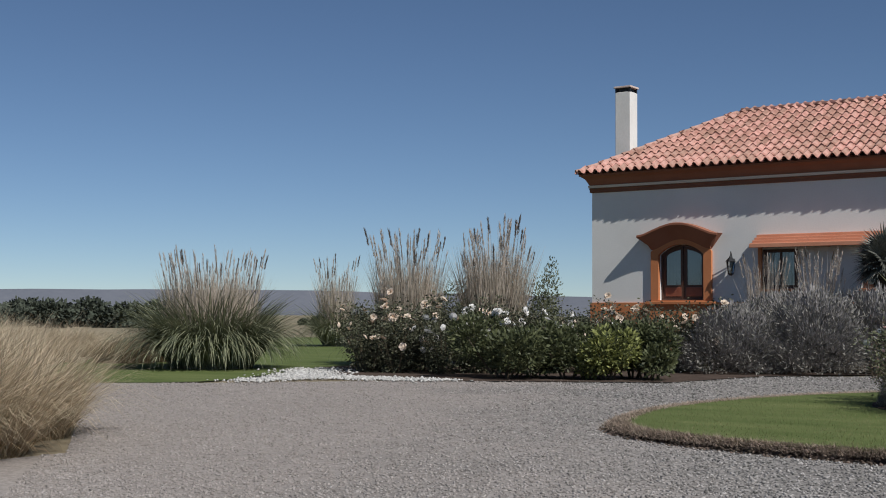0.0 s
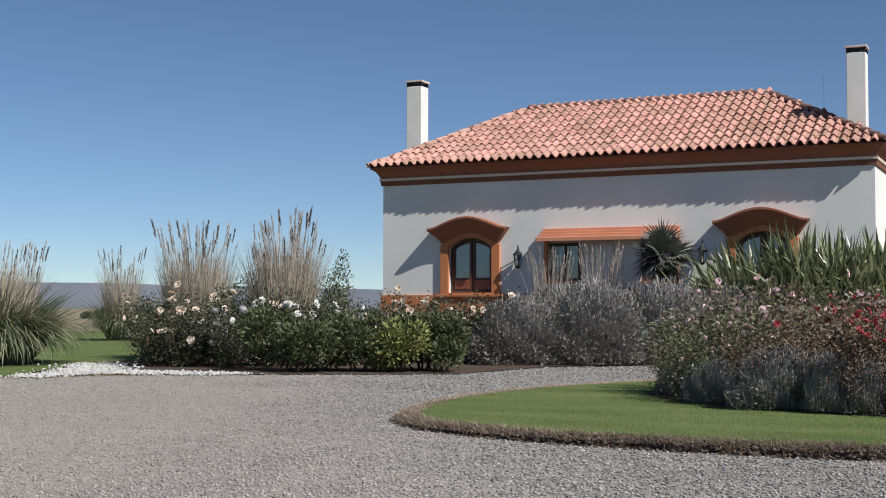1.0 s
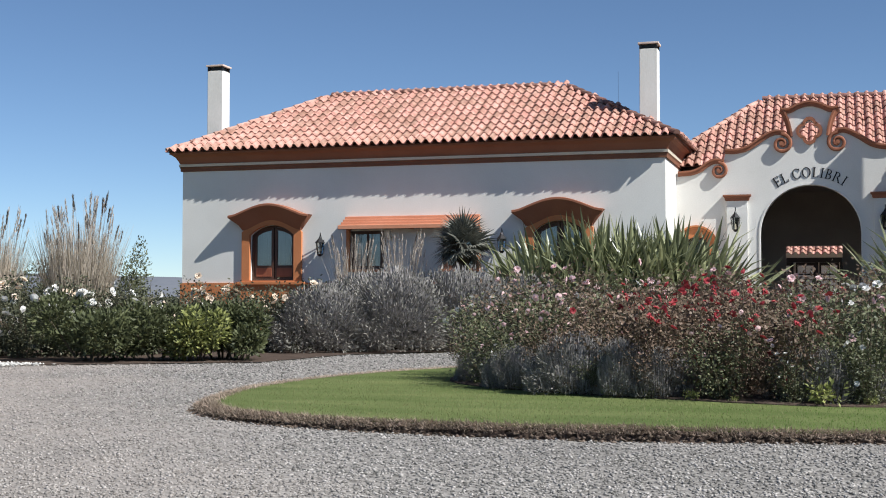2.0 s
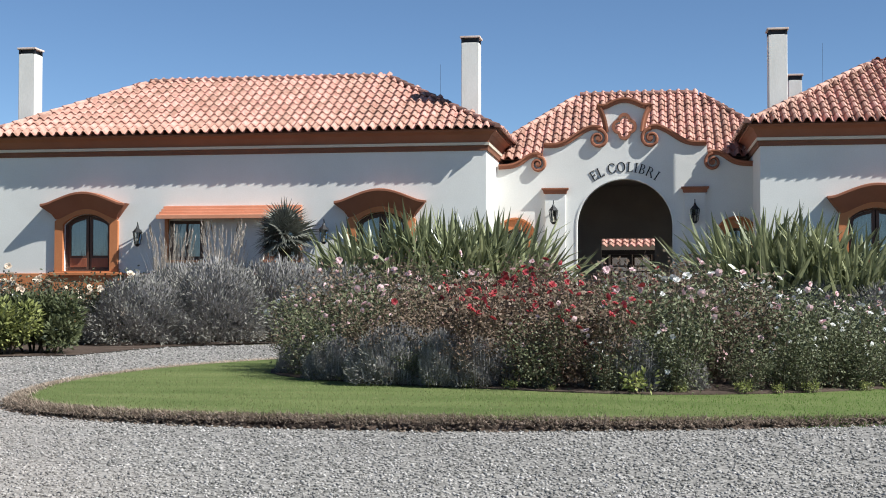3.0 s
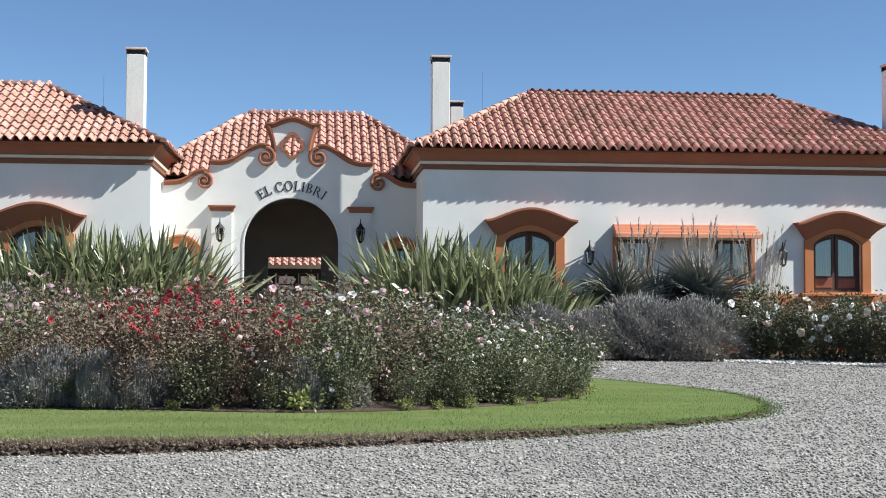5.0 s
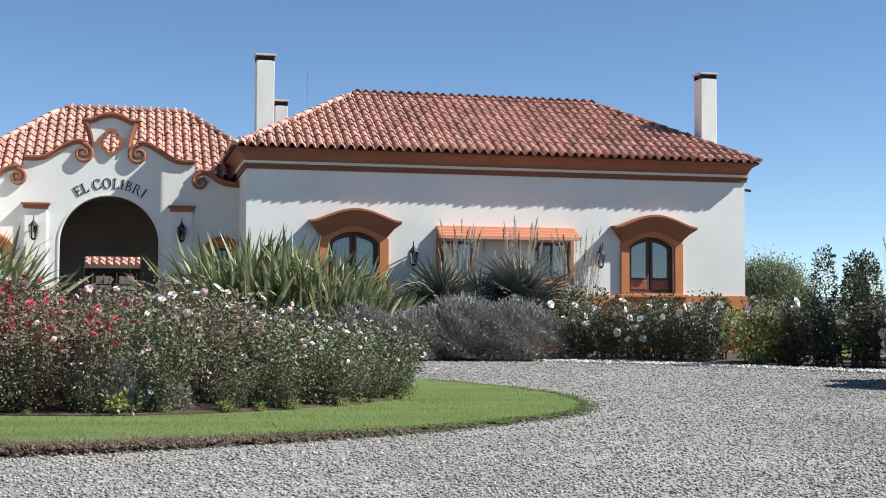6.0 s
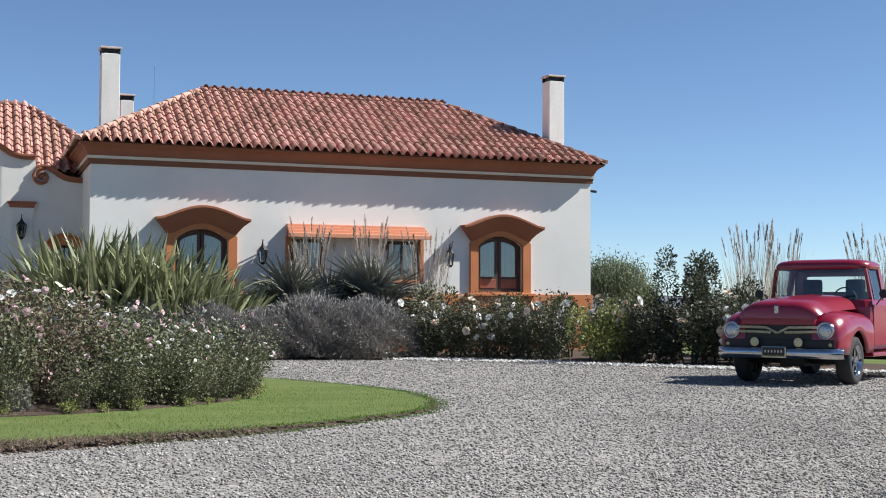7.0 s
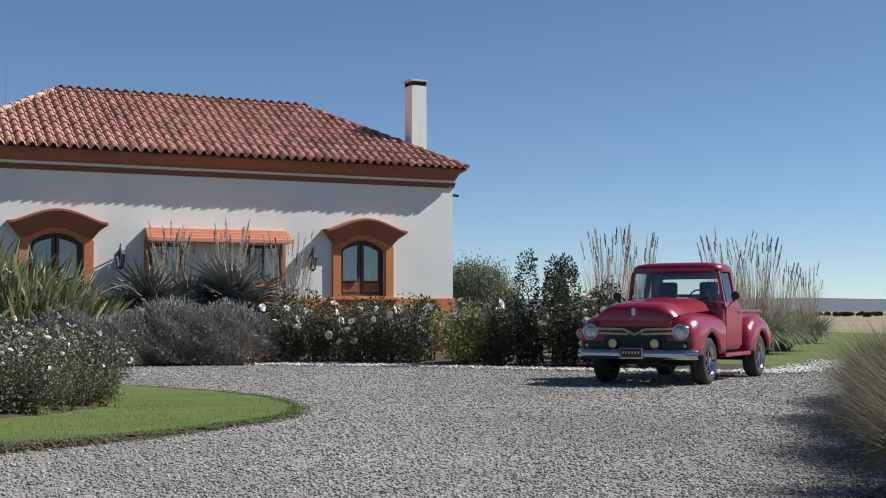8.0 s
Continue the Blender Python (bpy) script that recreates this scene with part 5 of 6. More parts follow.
again(gc, 21.2, 26.4, 210, 1.0)
again(gc, 22.2, 26.6, 20, 0.98)
again(gc, 24.4, 28.2, 30, 0.8)
again(gc, 30.8, 34.2, 300, 0.85)

# shrubs and roses in the border beside the drive
gs = "low broad-leaved green shrub at the drive edge"
put(shrub(31, 1.1, 0.9, 1.05, 5200, SHRUB_LEAF, 0.10, label=gs), -12.1, 19.3, 0, 1, 0.03)
put(shrub(32, 1.2, 0.9, 1.12, 5600, SHRUB_LEAF, 0.10, label=gs), -11.1, 19.75, 0, 1, 0.03)
put(shrub(33, 0.7, 0.55, 0.84, 2600, LIME_LEAF, 0.10, label="low lime-green leafy shrub at the drive edge"), -10.45, 19.95, 0, 1, 0.03)
put(shrub(34, 0.7, 0.6, 0.85, 2600, SHRUB_LEAF, 0.10, label=gs), -9.9, 20.35, 0, 1, 0.03)
put(shrub(37, 0.8, 0.6, 1.0, 3000, SHRUB_LEAF, 0.10, label=gs), -10.4, 20.8, 0, 1, 0.03)
put(shrub(35, 0.9, 0.9, 2.1, 4200, ROSE_LEAF, 0.08, label="tall dark evergreen shrub behind the pampas grass"), -16.3, 24.9, 0, 1, 0.03)
put(shrub(36, 0.55, 0.6, 2.2, 2600, ROSE_LEAF, 0.08, label="tall dark evergreen shrub behind the pampas grass"), -14.6, 24.9, 0, 1, 0.03)
cream = [rose_bush("cream", 60 + i, 1.35, 1.0, 2300, 9, DARK_ROSE_LEAF, 1.1, bloom=1.3) for i in range(2)]
white = [rose_bush("white", 70 + i, 1.32, 1.0, 2300, 15, DARK_ROSE_LEAF, 1.1, bloom=1.2) for i in range(2)]
put(cream[0], -15.9, 20.3, 0, 1.0, 0.03)
put(cream[1], -15.2, 20.4, 0, 1.06, 0.03)
for x, y, rz, s in ((-14.6, 20.6, 100, 1.05), (-15.6, 21.2, 200, 1.12), (-14.2, 21.3, 20, 1.1), (-16.3, 21.1, 60, 1.0), (-14.9, 19.8, 140, 0.85), (-15.5, 19.7, 250, 0.85)):
    again(cream[int(rz) % 2], x, y, rz, s, 0.03)
put(white[0], -13.5, 20.6, 0, 1.0, 0.03)
put(white[1], -13.0, 21.1, 0, 1.05, 0.03)
for x, y, rz, s in ((-12.5, 21.6, 70, 1.0), (-13.9, 20.0, 170, 0.9), (-12.0, 22.3, 230, 0.9), (-11.0, 23.6, 30, 1.02), (-10.6, 24.2, 150, 1.08), (-13.3, 24.8, 300, 1.0)):
    again(white[int(rz) % 2] if x < -12 else cream[int(rz) % 2], x, y, rz, s, 0.03)
again(cream[1], -12.75, 25.0, 10, 1.05, 0.03)
again(cream[0], -12.1, 25.3, 60, 0.95, 0.03)
for x, y, rz, s, k in ((9.5, 27.0, 0, 1.05, 1), (10.1, 26.6, 90, 1.05, 0), (10.7, 26.0, 200, 1.0, 1), (11.2, 25.4, 300, 1.02, 0), (11.6, 24.9, 40, 1.0, 1), (12.5, 24.2, 130, 0.9, 1), (12.9, 23.6, 250, 1.0, 0), (13.3, 23.0, 10, 1.1, 1),
                       (13.9, 22.4, 80, 1.15, 0), (14.3, 21.6, 160, 1.0, 1), (14.9, 20.9, 220, 1.0, 0), (10.9, 27.2, 20, 1.1, 0), (12.2, 26.0, 120, 1.05, 1), (13.3, 24.6, 310, 1.1, 0), (15.2, 22.6, 10, 1.1, 1), (15.9, 21.4, 70, 1.0, 0)):
    again((white if k else cream)[int(rz) % 2], x, y, rz, s * 0.97, 0.03)
put(shrub(41, 0.8, 0.6, 1.08, 3800, LIME_LEAF, 0.075, label="yellow-green leafy shrub among white roses"), 12.05, 23.6, 0, 1, 0.03)
put(shrub(42, 0.75, 0.65, 2.35, 6400, DARK_ROSE_LEAF, 0.085, label="tall dark leafy shrub among white roses"), 13.8, 22.9, 0, 1, 0.03)
put(shrub(43, 0.8, 0.6, 1.5, 5200, DARK_ROSE_LEAF, 0.085, label="tall dark leafy shrub among white roses"), 14.6, 22.2, 0, 1, 0.03)
put(shrub(44, 0.8, 0.7, 1.55, 2600, SHRUB_LEAF, 0.10, label="green leafy shrub under the fan palms"), 10.2, 28.2, 0, 1, 0.03)


bh = put(shrub(45, 0.95, 0.8, 1.3, 4200, SHRUB_LEAF, 0.09, label="green leafy shrub behind the white roses"), 11.6, 27.4, 0, 1, 0.03)
for x, y, rz, q in ((12.8, 26.4, 90, 1.0), (14.1, 25.2, 200, 1.05), (15.3, 24.0, 300, 1.0), (9.9, 27.6, 20, 0.72), (10.6, 27.0, 140, 0.7), (11.3, 26.1, 260, 0.7), (13.0, 24.6, 50, 0.72), (13.9, 23.6, 170, 0.75), (14.9, 22.0, 280, 0.7)):
    again(bh, x, y, rz, q, 0.03)


def tree(seed, h, crown_w, n=13000):
    rng = np.random.default_rng(seed)
    root = tagged(empty("willow_tree"), "round-headed green tree standing beyond the house", "tree", "far trees")
    bm = bmesh.new()
    tube(bm, (0, 0, 0), (0.1, 0, h * 0.4), 0.28, 0.18)
    tips = []
    for i in range(11):
        a = 2.4 * i
        tip = Vector((crown_w * 0.62 * math.cos(a) * rng.uniform(0.4, 1), crown_w * 0.62 * math.sin(a) * rng.uniform(0.4, 1), h * rng.uniform(0.5, 0.88)))
        tube(bm, (0.1, 0, h * 0.36), tip, 0.10, 0.03, sides=6, caps=False)
        tips.append(tip)
    part("trunk", bm, TRUNK, root, "brown trunk and limbs")
    t = np.array(tips)[rng.integers(0, 11, n)]
    p = t + rng.normal(0, 1, (n, 3)) * (0.22 * crown_w, 0.22 * crown_w, 0.10 * h)
    p[:, 2] -= np.abs(rng.normal(0, 0.12 * h, n)) * (rng.uniform(0, 1, n) > 0.5)
    v, q = leaves(rng, p, np.tile((0, 0, -0.8), (n, 1)), 0.24, 0.07)
    fast("crown", v, q, TREE_LEAF, root)
    return root


t0 = put(tree(51, 4.9, 2.6), 39.6, 75.5)
again(t0, 36.4, 76.5, 90, 0.85)
again(t0, 42.5, 77.0, 200, 0.62)


def scrub(seed, n, box_, hmax):
    """Far scrub woodland: many uneven leafy crowns."""
    rng = np.random.default_rng(seed)
    pairs = []
    for i in range(n):
        x, y = rng.uniform(box_[0], box_[1]), rng.uniform(box_[2], box_[3])
        h = hmax * rng.uniform(0.45, 1.0)
        m = 900
        d = rng.normal(0, 1, (m, 3))
        d /= np.linalg.norm(d, axis=1)[:, None]
        p = np.array((x, y, h * 0.5)) + d * (h * 0.8, h * 0.8, h * 0.5) * rng.uniform(0.5, 1.05, m)[:, None]
        p[:, 2] = np.maximum(p[:, 2], 0.1)
        pairs.append(leaves(rng, p, d, 0.42, 0.3))
    v, q = joined(*pairs)
    return tagged(fast("far_scrub", v, q, WOOD_FAR), "dark scrub woodland on the plain", "woodland", kind="stuff")


scrub(61, 95, (-135, -80, 52, 84), 2.5)
scrub(62, 34, (-95, -40, 92, 125), 1.0)
scrub(63, 30, (-40, 60, 130, 160), 1.4)
scrub(64, 110, (170, 330, 170, 300), 0.8)


def dry_clump(seed, n=2600, h=1.1, r=0.5, mat=None):
    rng = np.random.default_rng(seed)
    root = tagged(empty("dry_grass_clump"), "clump of long dry straw-coloured grass beside the drive", "dry grass", kind="stuff")
    a, q = rng.uniform(0, 2 * math.pi, n), r * np.sqrt(rng.uniform(0, 1, n))
    b = np.stack([q * np.cos(a), q * np.sin(a), np.zeros(n)], -1)
    v, f = blades(rng, b, a + rng.normal(0, 0.8, n), 0.05 + 0.35 * q / r + rng.uniform(0, 0.3, n), h * rng.uniform(0.6, 1.25, n), np.full(n, 0.006), rng.uniform(0.3, 2.0, n), 5)
    v[:, 2] = np.abs(v[:, 2])
    fast("grass_blades", v, f, mat or DRY_GRASS, root)
    m = n // 2
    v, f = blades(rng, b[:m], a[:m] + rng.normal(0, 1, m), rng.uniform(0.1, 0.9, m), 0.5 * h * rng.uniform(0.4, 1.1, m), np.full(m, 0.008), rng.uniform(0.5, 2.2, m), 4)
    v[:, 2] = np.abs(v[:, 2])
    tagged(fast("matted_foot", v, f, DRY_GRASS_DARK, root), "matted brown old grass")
    return root


# dark olive variant of the dry grass, with its shaded side put into the colour
SHADED_GRASS = foliage("shaded_olive_grass", (0.075, 0.068, 0.034), (0.16, 0.14, 0.075), 0.4, 0.8, 0.15)
og = [dry_clump(73, 3000, 1.0, 0.5, SHADED_GRASS), dry_clump(74, 3000, 0.9, 0.5, SHADED_GRASS)]
placed = set()
dg = [put(dry_clump(71), -8.95, 6.2), put(dry_clump(72), -9.9, 7.4)]
rg = random.Random(5)
for i in range(17):
    t = i / 16
    for k in range(3):
        x, y = -8.2 - 8.6 * t - k * 0.75 + rg.uniform(-0.2, 0.2), 5.4 + 7.0 * t - k * 0.55 + rg.uniform(-0.2, 0.2)
        again(dg[(i + k) % 2], x - 0.45, y - 0.25, rg.uniform(0, 360), rg.uniform(0.82, 1.08))
for i in range(12):
    t = i / 11
    for k in range(3):
        x, y = 7.05 + 5.4 * t + k * 0.75 + rg.uniform(-0.2, 0.2), 6.75 + 5.9 * t - k * 0.6 + rg.uniform(-0.2, 0.2)
        who = (dg if k == 2 and i % 2 else og)[(i + k) % 2]
        (again if who in dg or who in placed else put)(who, x + 0.35, y - 0.35, rg.uniform(0, 360), rg.uniform(0.85, 1.05))
        placed.add(who)
# unseen clumps added past the view's right edge to cast shadows on the gravel
for x, y, rz, k in ((6.5, 5.4, 30, 1.0), (5.9, 4.8, 140, 0.95), (5.45, 4.2, 250, 0.9), (6.7, 4.6, 310, 1.0)):
    again(og[int(rz) % 2], x, y, rz, k)
for i in range(46):
    again(dg[i % 2], -21.5 - rg.uniform(0, 16) , 13.0 + rg.uniform(0, 10), rg.uniform(0, 360), rg.uniform(0.6, 0.95))
for i in range(20):
    again(dg[i % 2], 27 + rg.uniform(0, 16), 18.0 + rg.uniform(0, 9), rg.uniform(0, 360), rg.uniform(0.7, 1.0))


# ---- the parked pickup ----
PAINT = material("red_paint", (0.200, 0.005, 0.021), (0.245, 0.008, 0.029), 0.30, 1.0, 3, 0, 30, spec=0.5, coat=0.5)
CHROME = material("chrome", (0.40, 0.40, 0.42), (0.56, 0.56, 0.58), 0.10, 5, 3, 0, metal=1.0)
RUBBER = material("tyre_rubber", (0.016, 0.016, 0.017), (0.032, 0.032, 0.033), 0.85, 8, 4, 0.2)
BLACK = material("black_trim", (0.010, 0.010, 0.011), (0.020, 0.020, 0.021), 0.6, 5, 3, 0.05)
SEAT = material("seat_cloth", (0.03, 0.03, 0.034), (0.06, 0.06, 0.065), 0.9, 6, 4, 0.1)
LENS = material("lamp_lens", (0.30, 0.31, 0.32), (0.62, 0.63, 0.64), 0.14, 30, 2, 0.4, 90, metal=0.8, spec=0.8)
AMBER = material("fog_lens", (0.50, 0.42, 0.22), (0.64, 0.55, 0.32), 0.15, 30, 2, 0.2, 90, spec=0.8)
PLATE = material("plate_black", (0.012, 0.012, 0.013), (0.022, 0.022, 0.023), 0.5, 5, 3, 0)
truck = tagged(empty("pickup_truck"), "shiny red 1950s pickup truck parked on the gravel", "pickup truck")
truck.matrix_basis = pose(11.78, 16.52, 0.012, 0, 0, -145.6) @ Matrix.Diagonal((0.97, 0.97, 1.0, 1))


def lerp(x, table):
    return float(np.interp(x, [a for a, _ in table], [b for _, b in table]))


def fender(s, x0, x1, axle, top, outer, inner, low, arch_r, n=34):
    """A rounded fender with the wheel arch cut into it; top is a table of heights along x."""
    bm = bmesh.new()
    rings = []
    for i in range(n + 1):
        x = x0 + (x1 - x0) * i / n
        zt = lerp(x, top)
        dx = abs(x - axle)
        zb = 0.36 + math.sqrt(max(arch_r ** 2 - dx * dx, 0.0)) if dx < arch_r else low
        zb = max(zb, low)
        e = min(1.0, (i / n) / 0.14, (1 - i / n) / 0.10)
        o = inner + (outer - inner) * (0.80 + 0.20 * math.sqrt(max(e, 0.0)))
        zm = max(zb + 0.02, zt - 0.30)
        ring = [(inner, zt - 0.01), (inner + 0.40 * (o - inner), zt + 0.012), (inner + 0.66 * (o - inner), zt - 0.012), (inner + 0.86 * (o - inner), zt - 0.075),
                (o - 0.008, max(zb + 0.03, zt - 0.17)), (o, zm), (o - 0.004, max(zb + 0.012, (zm + zb) / 2)), (o - 0.012, zb), (o - 0.05, zb + 0.006)]
        rings.append([(x, s * y, z) for y, z in ring])
    loft(bm, rings)
    for end in (0, -1):
        bm.verts.ensure_lookup_table()
        k = len(rings[0])
        vs = [bm.verts[j] for j in range(k)] if end == 0 else [bm.verts[len(bm.verts) - k + j] for j in range(k)]
        vs.append(bm.verts.new((rings[end][0][0], s * inner, rings[end][-1][2])))
        bm.faces.new(vs)
    bmesh.ops.recalc_face_normals(bm, faces=bm.faces[:])
    return bm


FRONT_TOP = [(-0.95, 1.02), (-0.6, 1.06), (0.0, 1.085), (0.35, 1.075), (0.55, 1.04), (0.68, 0.985), (0.76, 0.90)]
REAR_TOP = [(-3.55, 0.80), (-3.45, 0.90), (-3.25, 1.00), (-2.9, 1.04), (-2.55, 1.00), (-2.3, 0.88), (-2.2, 0.74)]
for s in (-1, 1):
    f = smooth(part("fender", fender(s, 0.76, -0.95, -0.08, FRONT_TOP, 0.97, 0.52, 0.46, 0.44), PAINT, truck, "rounded red front fender"))
    f = smooth(part("rear_fender", fender(s, -2.2, -3.55, -2.9, REAR_TOP, 0.98, 0.68, 0.46, 0.43), PAINT, truck, "bulging red rear fender"))

# bonnet, swelling towards the cab
bm = bmesh.new()
rings = []
for x, e, c, w in ((0.82, 0.94, 0.97, 0.56), (0.82, 0.99, 1.12, 0.61), (0.785, 1.03, 1.195, 0.635), (0.60, 1.06, 1.245, 0.645), (0.2, 1.08, 1.285, 0.65), (-0.3, 1.10, 1.32, 0.63), (-0.8, 1.12, 1.34, 0.66), (-0.92, 1.12, 1.34, 0.67)):
    rings.append([(x - 0.05 * abs(u) ** 3, w * u, e + (c - e) * (1 - abs(u) ** 4.6) + 0.012 * math.exp(-(u / 0.07) ** 2)) for u in np.linspace(-1, 1, 25)])
loft(bm, rings)
smooth(part("bonnet", bm, PAINT, truck, "domed red bonnet"))
nose = part("nose", boxed(0.45, 0.752, -0.60, 0.60, 0.50, 0.925, bevel=0.03), BLACK, truck, "dark grille recess")
# black strip added for the shade on the red front below the headlights
part("valance", boxed(0.45, 0.772, -0.86, 0.86, 0.50, 0.675, bevel=0.02), BLACK, truck, "black panel for the shaded red front above the bumper")
part("brow", boxed(0.60, 0.785, -0.575, 0.575, 0.885, 0.99, bevel=0.02), PAINT, truck)
bm = bmesh.new()
for a, b in (((-0.64, 0.855), (-0.16, 0.845)), ((0.64, 0.855), (0.16, 0.845)), ((-0.17, 0.845), (0.0, 0.765)), ((0.17, 0.845), (0.0, 0.765)), ((-0.64, 0.79), (-0.10, 0.775)), ((0.64, 0.79), (0.10, 0.775))):
    d = Vector((0, b[0] - a[0], b[1] - a[1]))
    m = Matrix.Translation((0.775, (a[0] + b[0]) / 2, (a[1] + b[1]) / 2)) @ Matrix.Rotation(math.atan2(d.z, d.y), 4, "X") @ Matrix.Diagonal((0.04, d.length, 0.038, 1))
    bmesh.ops.create_cube(bm, size=1.0, matrix=m)
bmesh.ops.bevel(bm, geom=bm.edges[:], offset=0.008, segments=2, affect="EDGES")
part("grille", bm, CHROME, truck, "V-shaped chrome grille bars")


def lathe(profile, axis_pt, n=28, axis="X"):
    """A turned shape: profile of (along, radius)."""
    bm = bmesh.new()
    x, y, z = axis_pt
    if axis == "X":
        rings = [[(x + a, y + r * math.cos(q), z + r * math.sin(q)) for q in np.linspace(0, 2 * math.pi, n, endpoint=False)] for a, r in profile]
    else:
        rings = [[(x + r * math.cos(q), y + a, z + r * math.sin(q)) for q in np.linspace(0, 2 * math.pi, n, endpoint=False)] for a, r in profile]
    loft(bm, rings, closed=True)
    bmesh.ops.recalc_face_normals(bm, faces=bm.faces[:])
    return bm


for s in (-1, 1):
    pod = smooth(part("headlight", lathe([(-0.10, 0.135), (0.0, 0.13), (0.03, 0.125), (0.035, 0.112), (0.01, 0.105)], (0.765, s * 0.73, 0.805)), CHROME, truck, "round headlight in a chrome ring"))
    smooth(part("lens", lathe([(0.015, 0.11), (0.035, 0.085), (0.048, 0.045), (0.05, 0.001)], (0.765, s * 0.73, 0.805)), LENS, pod, "clear ribbed lens"))
    fog = smooth(part("fog_lamp", lathe([(-0.10, 0.03), (-0.06, 0.06), (0.0, 0.075), (0.01, 0.068)], (0.84, s * 0.34, 0.635)), CHROME, truck, "small chrome fog lamp"))
    smooth(part("lens", lathe([(0.005, 0.068), (0.02, 0.04), (0.024, 0.001)], (0.84, s * 0.34, 0.635)), AMBER, fog, "pale amber lens"))
    smooth(part("indicator", lathe([(-0.03, 0.035), (0.0, 0.032), (0.012, 0.001)], (0.77, s * 0.80, 0.60)), AMBER, truck))
bm = bmesh.new()
rings = []
for u in np.linspace(-1, 1, 25):
    x = 0.90 - 0.05 * abs(u) ** 2 - 0.16 * max(0.0, abs(u) - 0.88) / 0.12
    rings.append([(x - 0.03, 0.98 * u, 0.40), (x + 0.01, 0.98 * u, 0.415), (x + 0.03, 0.98 * u, 0.475), (x + 0.01, 0.98 * u, 0.535), (x - 0.03, 0.98 * u, 0.55)])
loft(bm, rings)
bumper = smooth(part("bumper", bm, CHROME, truck, "wide chrome front bumper"))
bm = boxed(0.90, 0.955, -0.19, 0.19, 0.41, 0.575, bevel=0.012)
part("plate_holder", bm, CHROME, bumper)
number = part("plate", boxed(0.955, 0.962, -0.165, 0.165, 0.44, 0.56), PLATE, bumper, "black plate with pale bars")
for k in range(6):
    y = -0.125 + 0.05 * k
    part("bar", boxed(0.962, 0.965, y - 0.010, y + 0.010, 0.485, 0.52), CREAM, number)
part("frame_rail", boxed(-3.3, 0.55, -0.42, -0.34, 0.40, 0.52), BLACK, truck)
part("frame_rail", boxed(-3.3, 0.55, 0.34, 0.42, 0.40, 0.52), BLACK, truck)
part("axle", tube(bmesh.new(), (-0.08, -0.8, 0.34), (-0.08, 0.8, 0.34), 0.05), BLACK, truck)
part("axle", tube(bmesh.new(), (-2.9, -0.8, 0.34), (-2.9, 0.8, 0.34), 0.06), BLACK, truck)
part("oil_pan", boxed(-0.7, 0.2, -0.2, 0.2, 0.26, 0.5, bevel=0.03), BLACK, truck)
part("inner_arch", boxed(-0.9, 0.5, -0.52, 0.52, 0.5, 1.0), BLACK, truck)

# cab
bm = bmesh.new()
rings = []
for z, w, xf, xr in ((0.50, 0.85, -0.86, -1.98), (0.62, 0.885, -0.86, -2.0), (0.95, 0.90, -0.88, -2.0), (1.15, 0.895, -0.90, -1.99), (1.25, 0.865, -0.95, -1.97), (1.27, 0.82, -1.0, -1.95)):
    r = 0.09
    rings.append([(xf, -w + r, z), (xf, w - r, z), (xf - r * 0.3, w - r * 0.3, z), (xf - r, w, z), (xr + r, w, z), (xr + r * 0.3, w - r * 0.3, z), (xr, w - r, z), (xr, -w + r, z), (xr + r * 0.3, -w + r * 0.3, z), (xr + r, -w, z), (xf - r, -w, z), (xf - r * 0.3, -w + r * 0.3, z)])
loft(bm, rings, closed=True)
bmesh.ops.recalc_face_normals(bm, faces=bm.faces[:])
cab = part("cab", bm, PAINT, truck, "red steel cab")
bm = bmesh.new()
rings = []
for z, k, dx in ((1.745, 1.0, 0.0), (1.78, 1.035, 0.0), (1.83, 1.02, 0.0), (1.875, 0.93, 0.0), (1.90, 0.75, 0.0), (1.91, 0.45, 0.0), (1.913, 0.1, 0.0)):
    ring = []
    for q in np.linspace(0, 2 * math.pi, 40, endpoint=False):
        c, s_ = math.cos(q), math.sin(q)
        ring.append((-1.50 + 0.44 * k * math.copysign(abs(c) ** 0.42, c), 0.77 * k * math.copysign(abs(s_) ** 0.42, s_), z))
    rings.append(ring)
loft(bm, rings, closed=True)
bmesh.ops.recalc_face_normals(bm, faces=bm.faces[:])
smooth(part("roof", bm, PAINT, truck, "rounded red cab roof"))
part("headliner", boxed(-1.88, -1.12, -0.70, 0.70, 1.735, 1.745), SEAT, truck)


def pillar(a, b, w, d):
    bm = bmesh.new()
    (x0, y0, z0), (x1, y1, z1) = a, b
    loft(bm, [[(x - d, y - w, z), (x + d, y - w, z), (x + d, y + w, z), (x - d, y + w, z)] for x, y, z in ((x0, y0, z0), (x1, y1, z1))], closed=True)
    bmesh.ops.recalc_face_normals(bm, faces=bm.faces[:])
    return bm


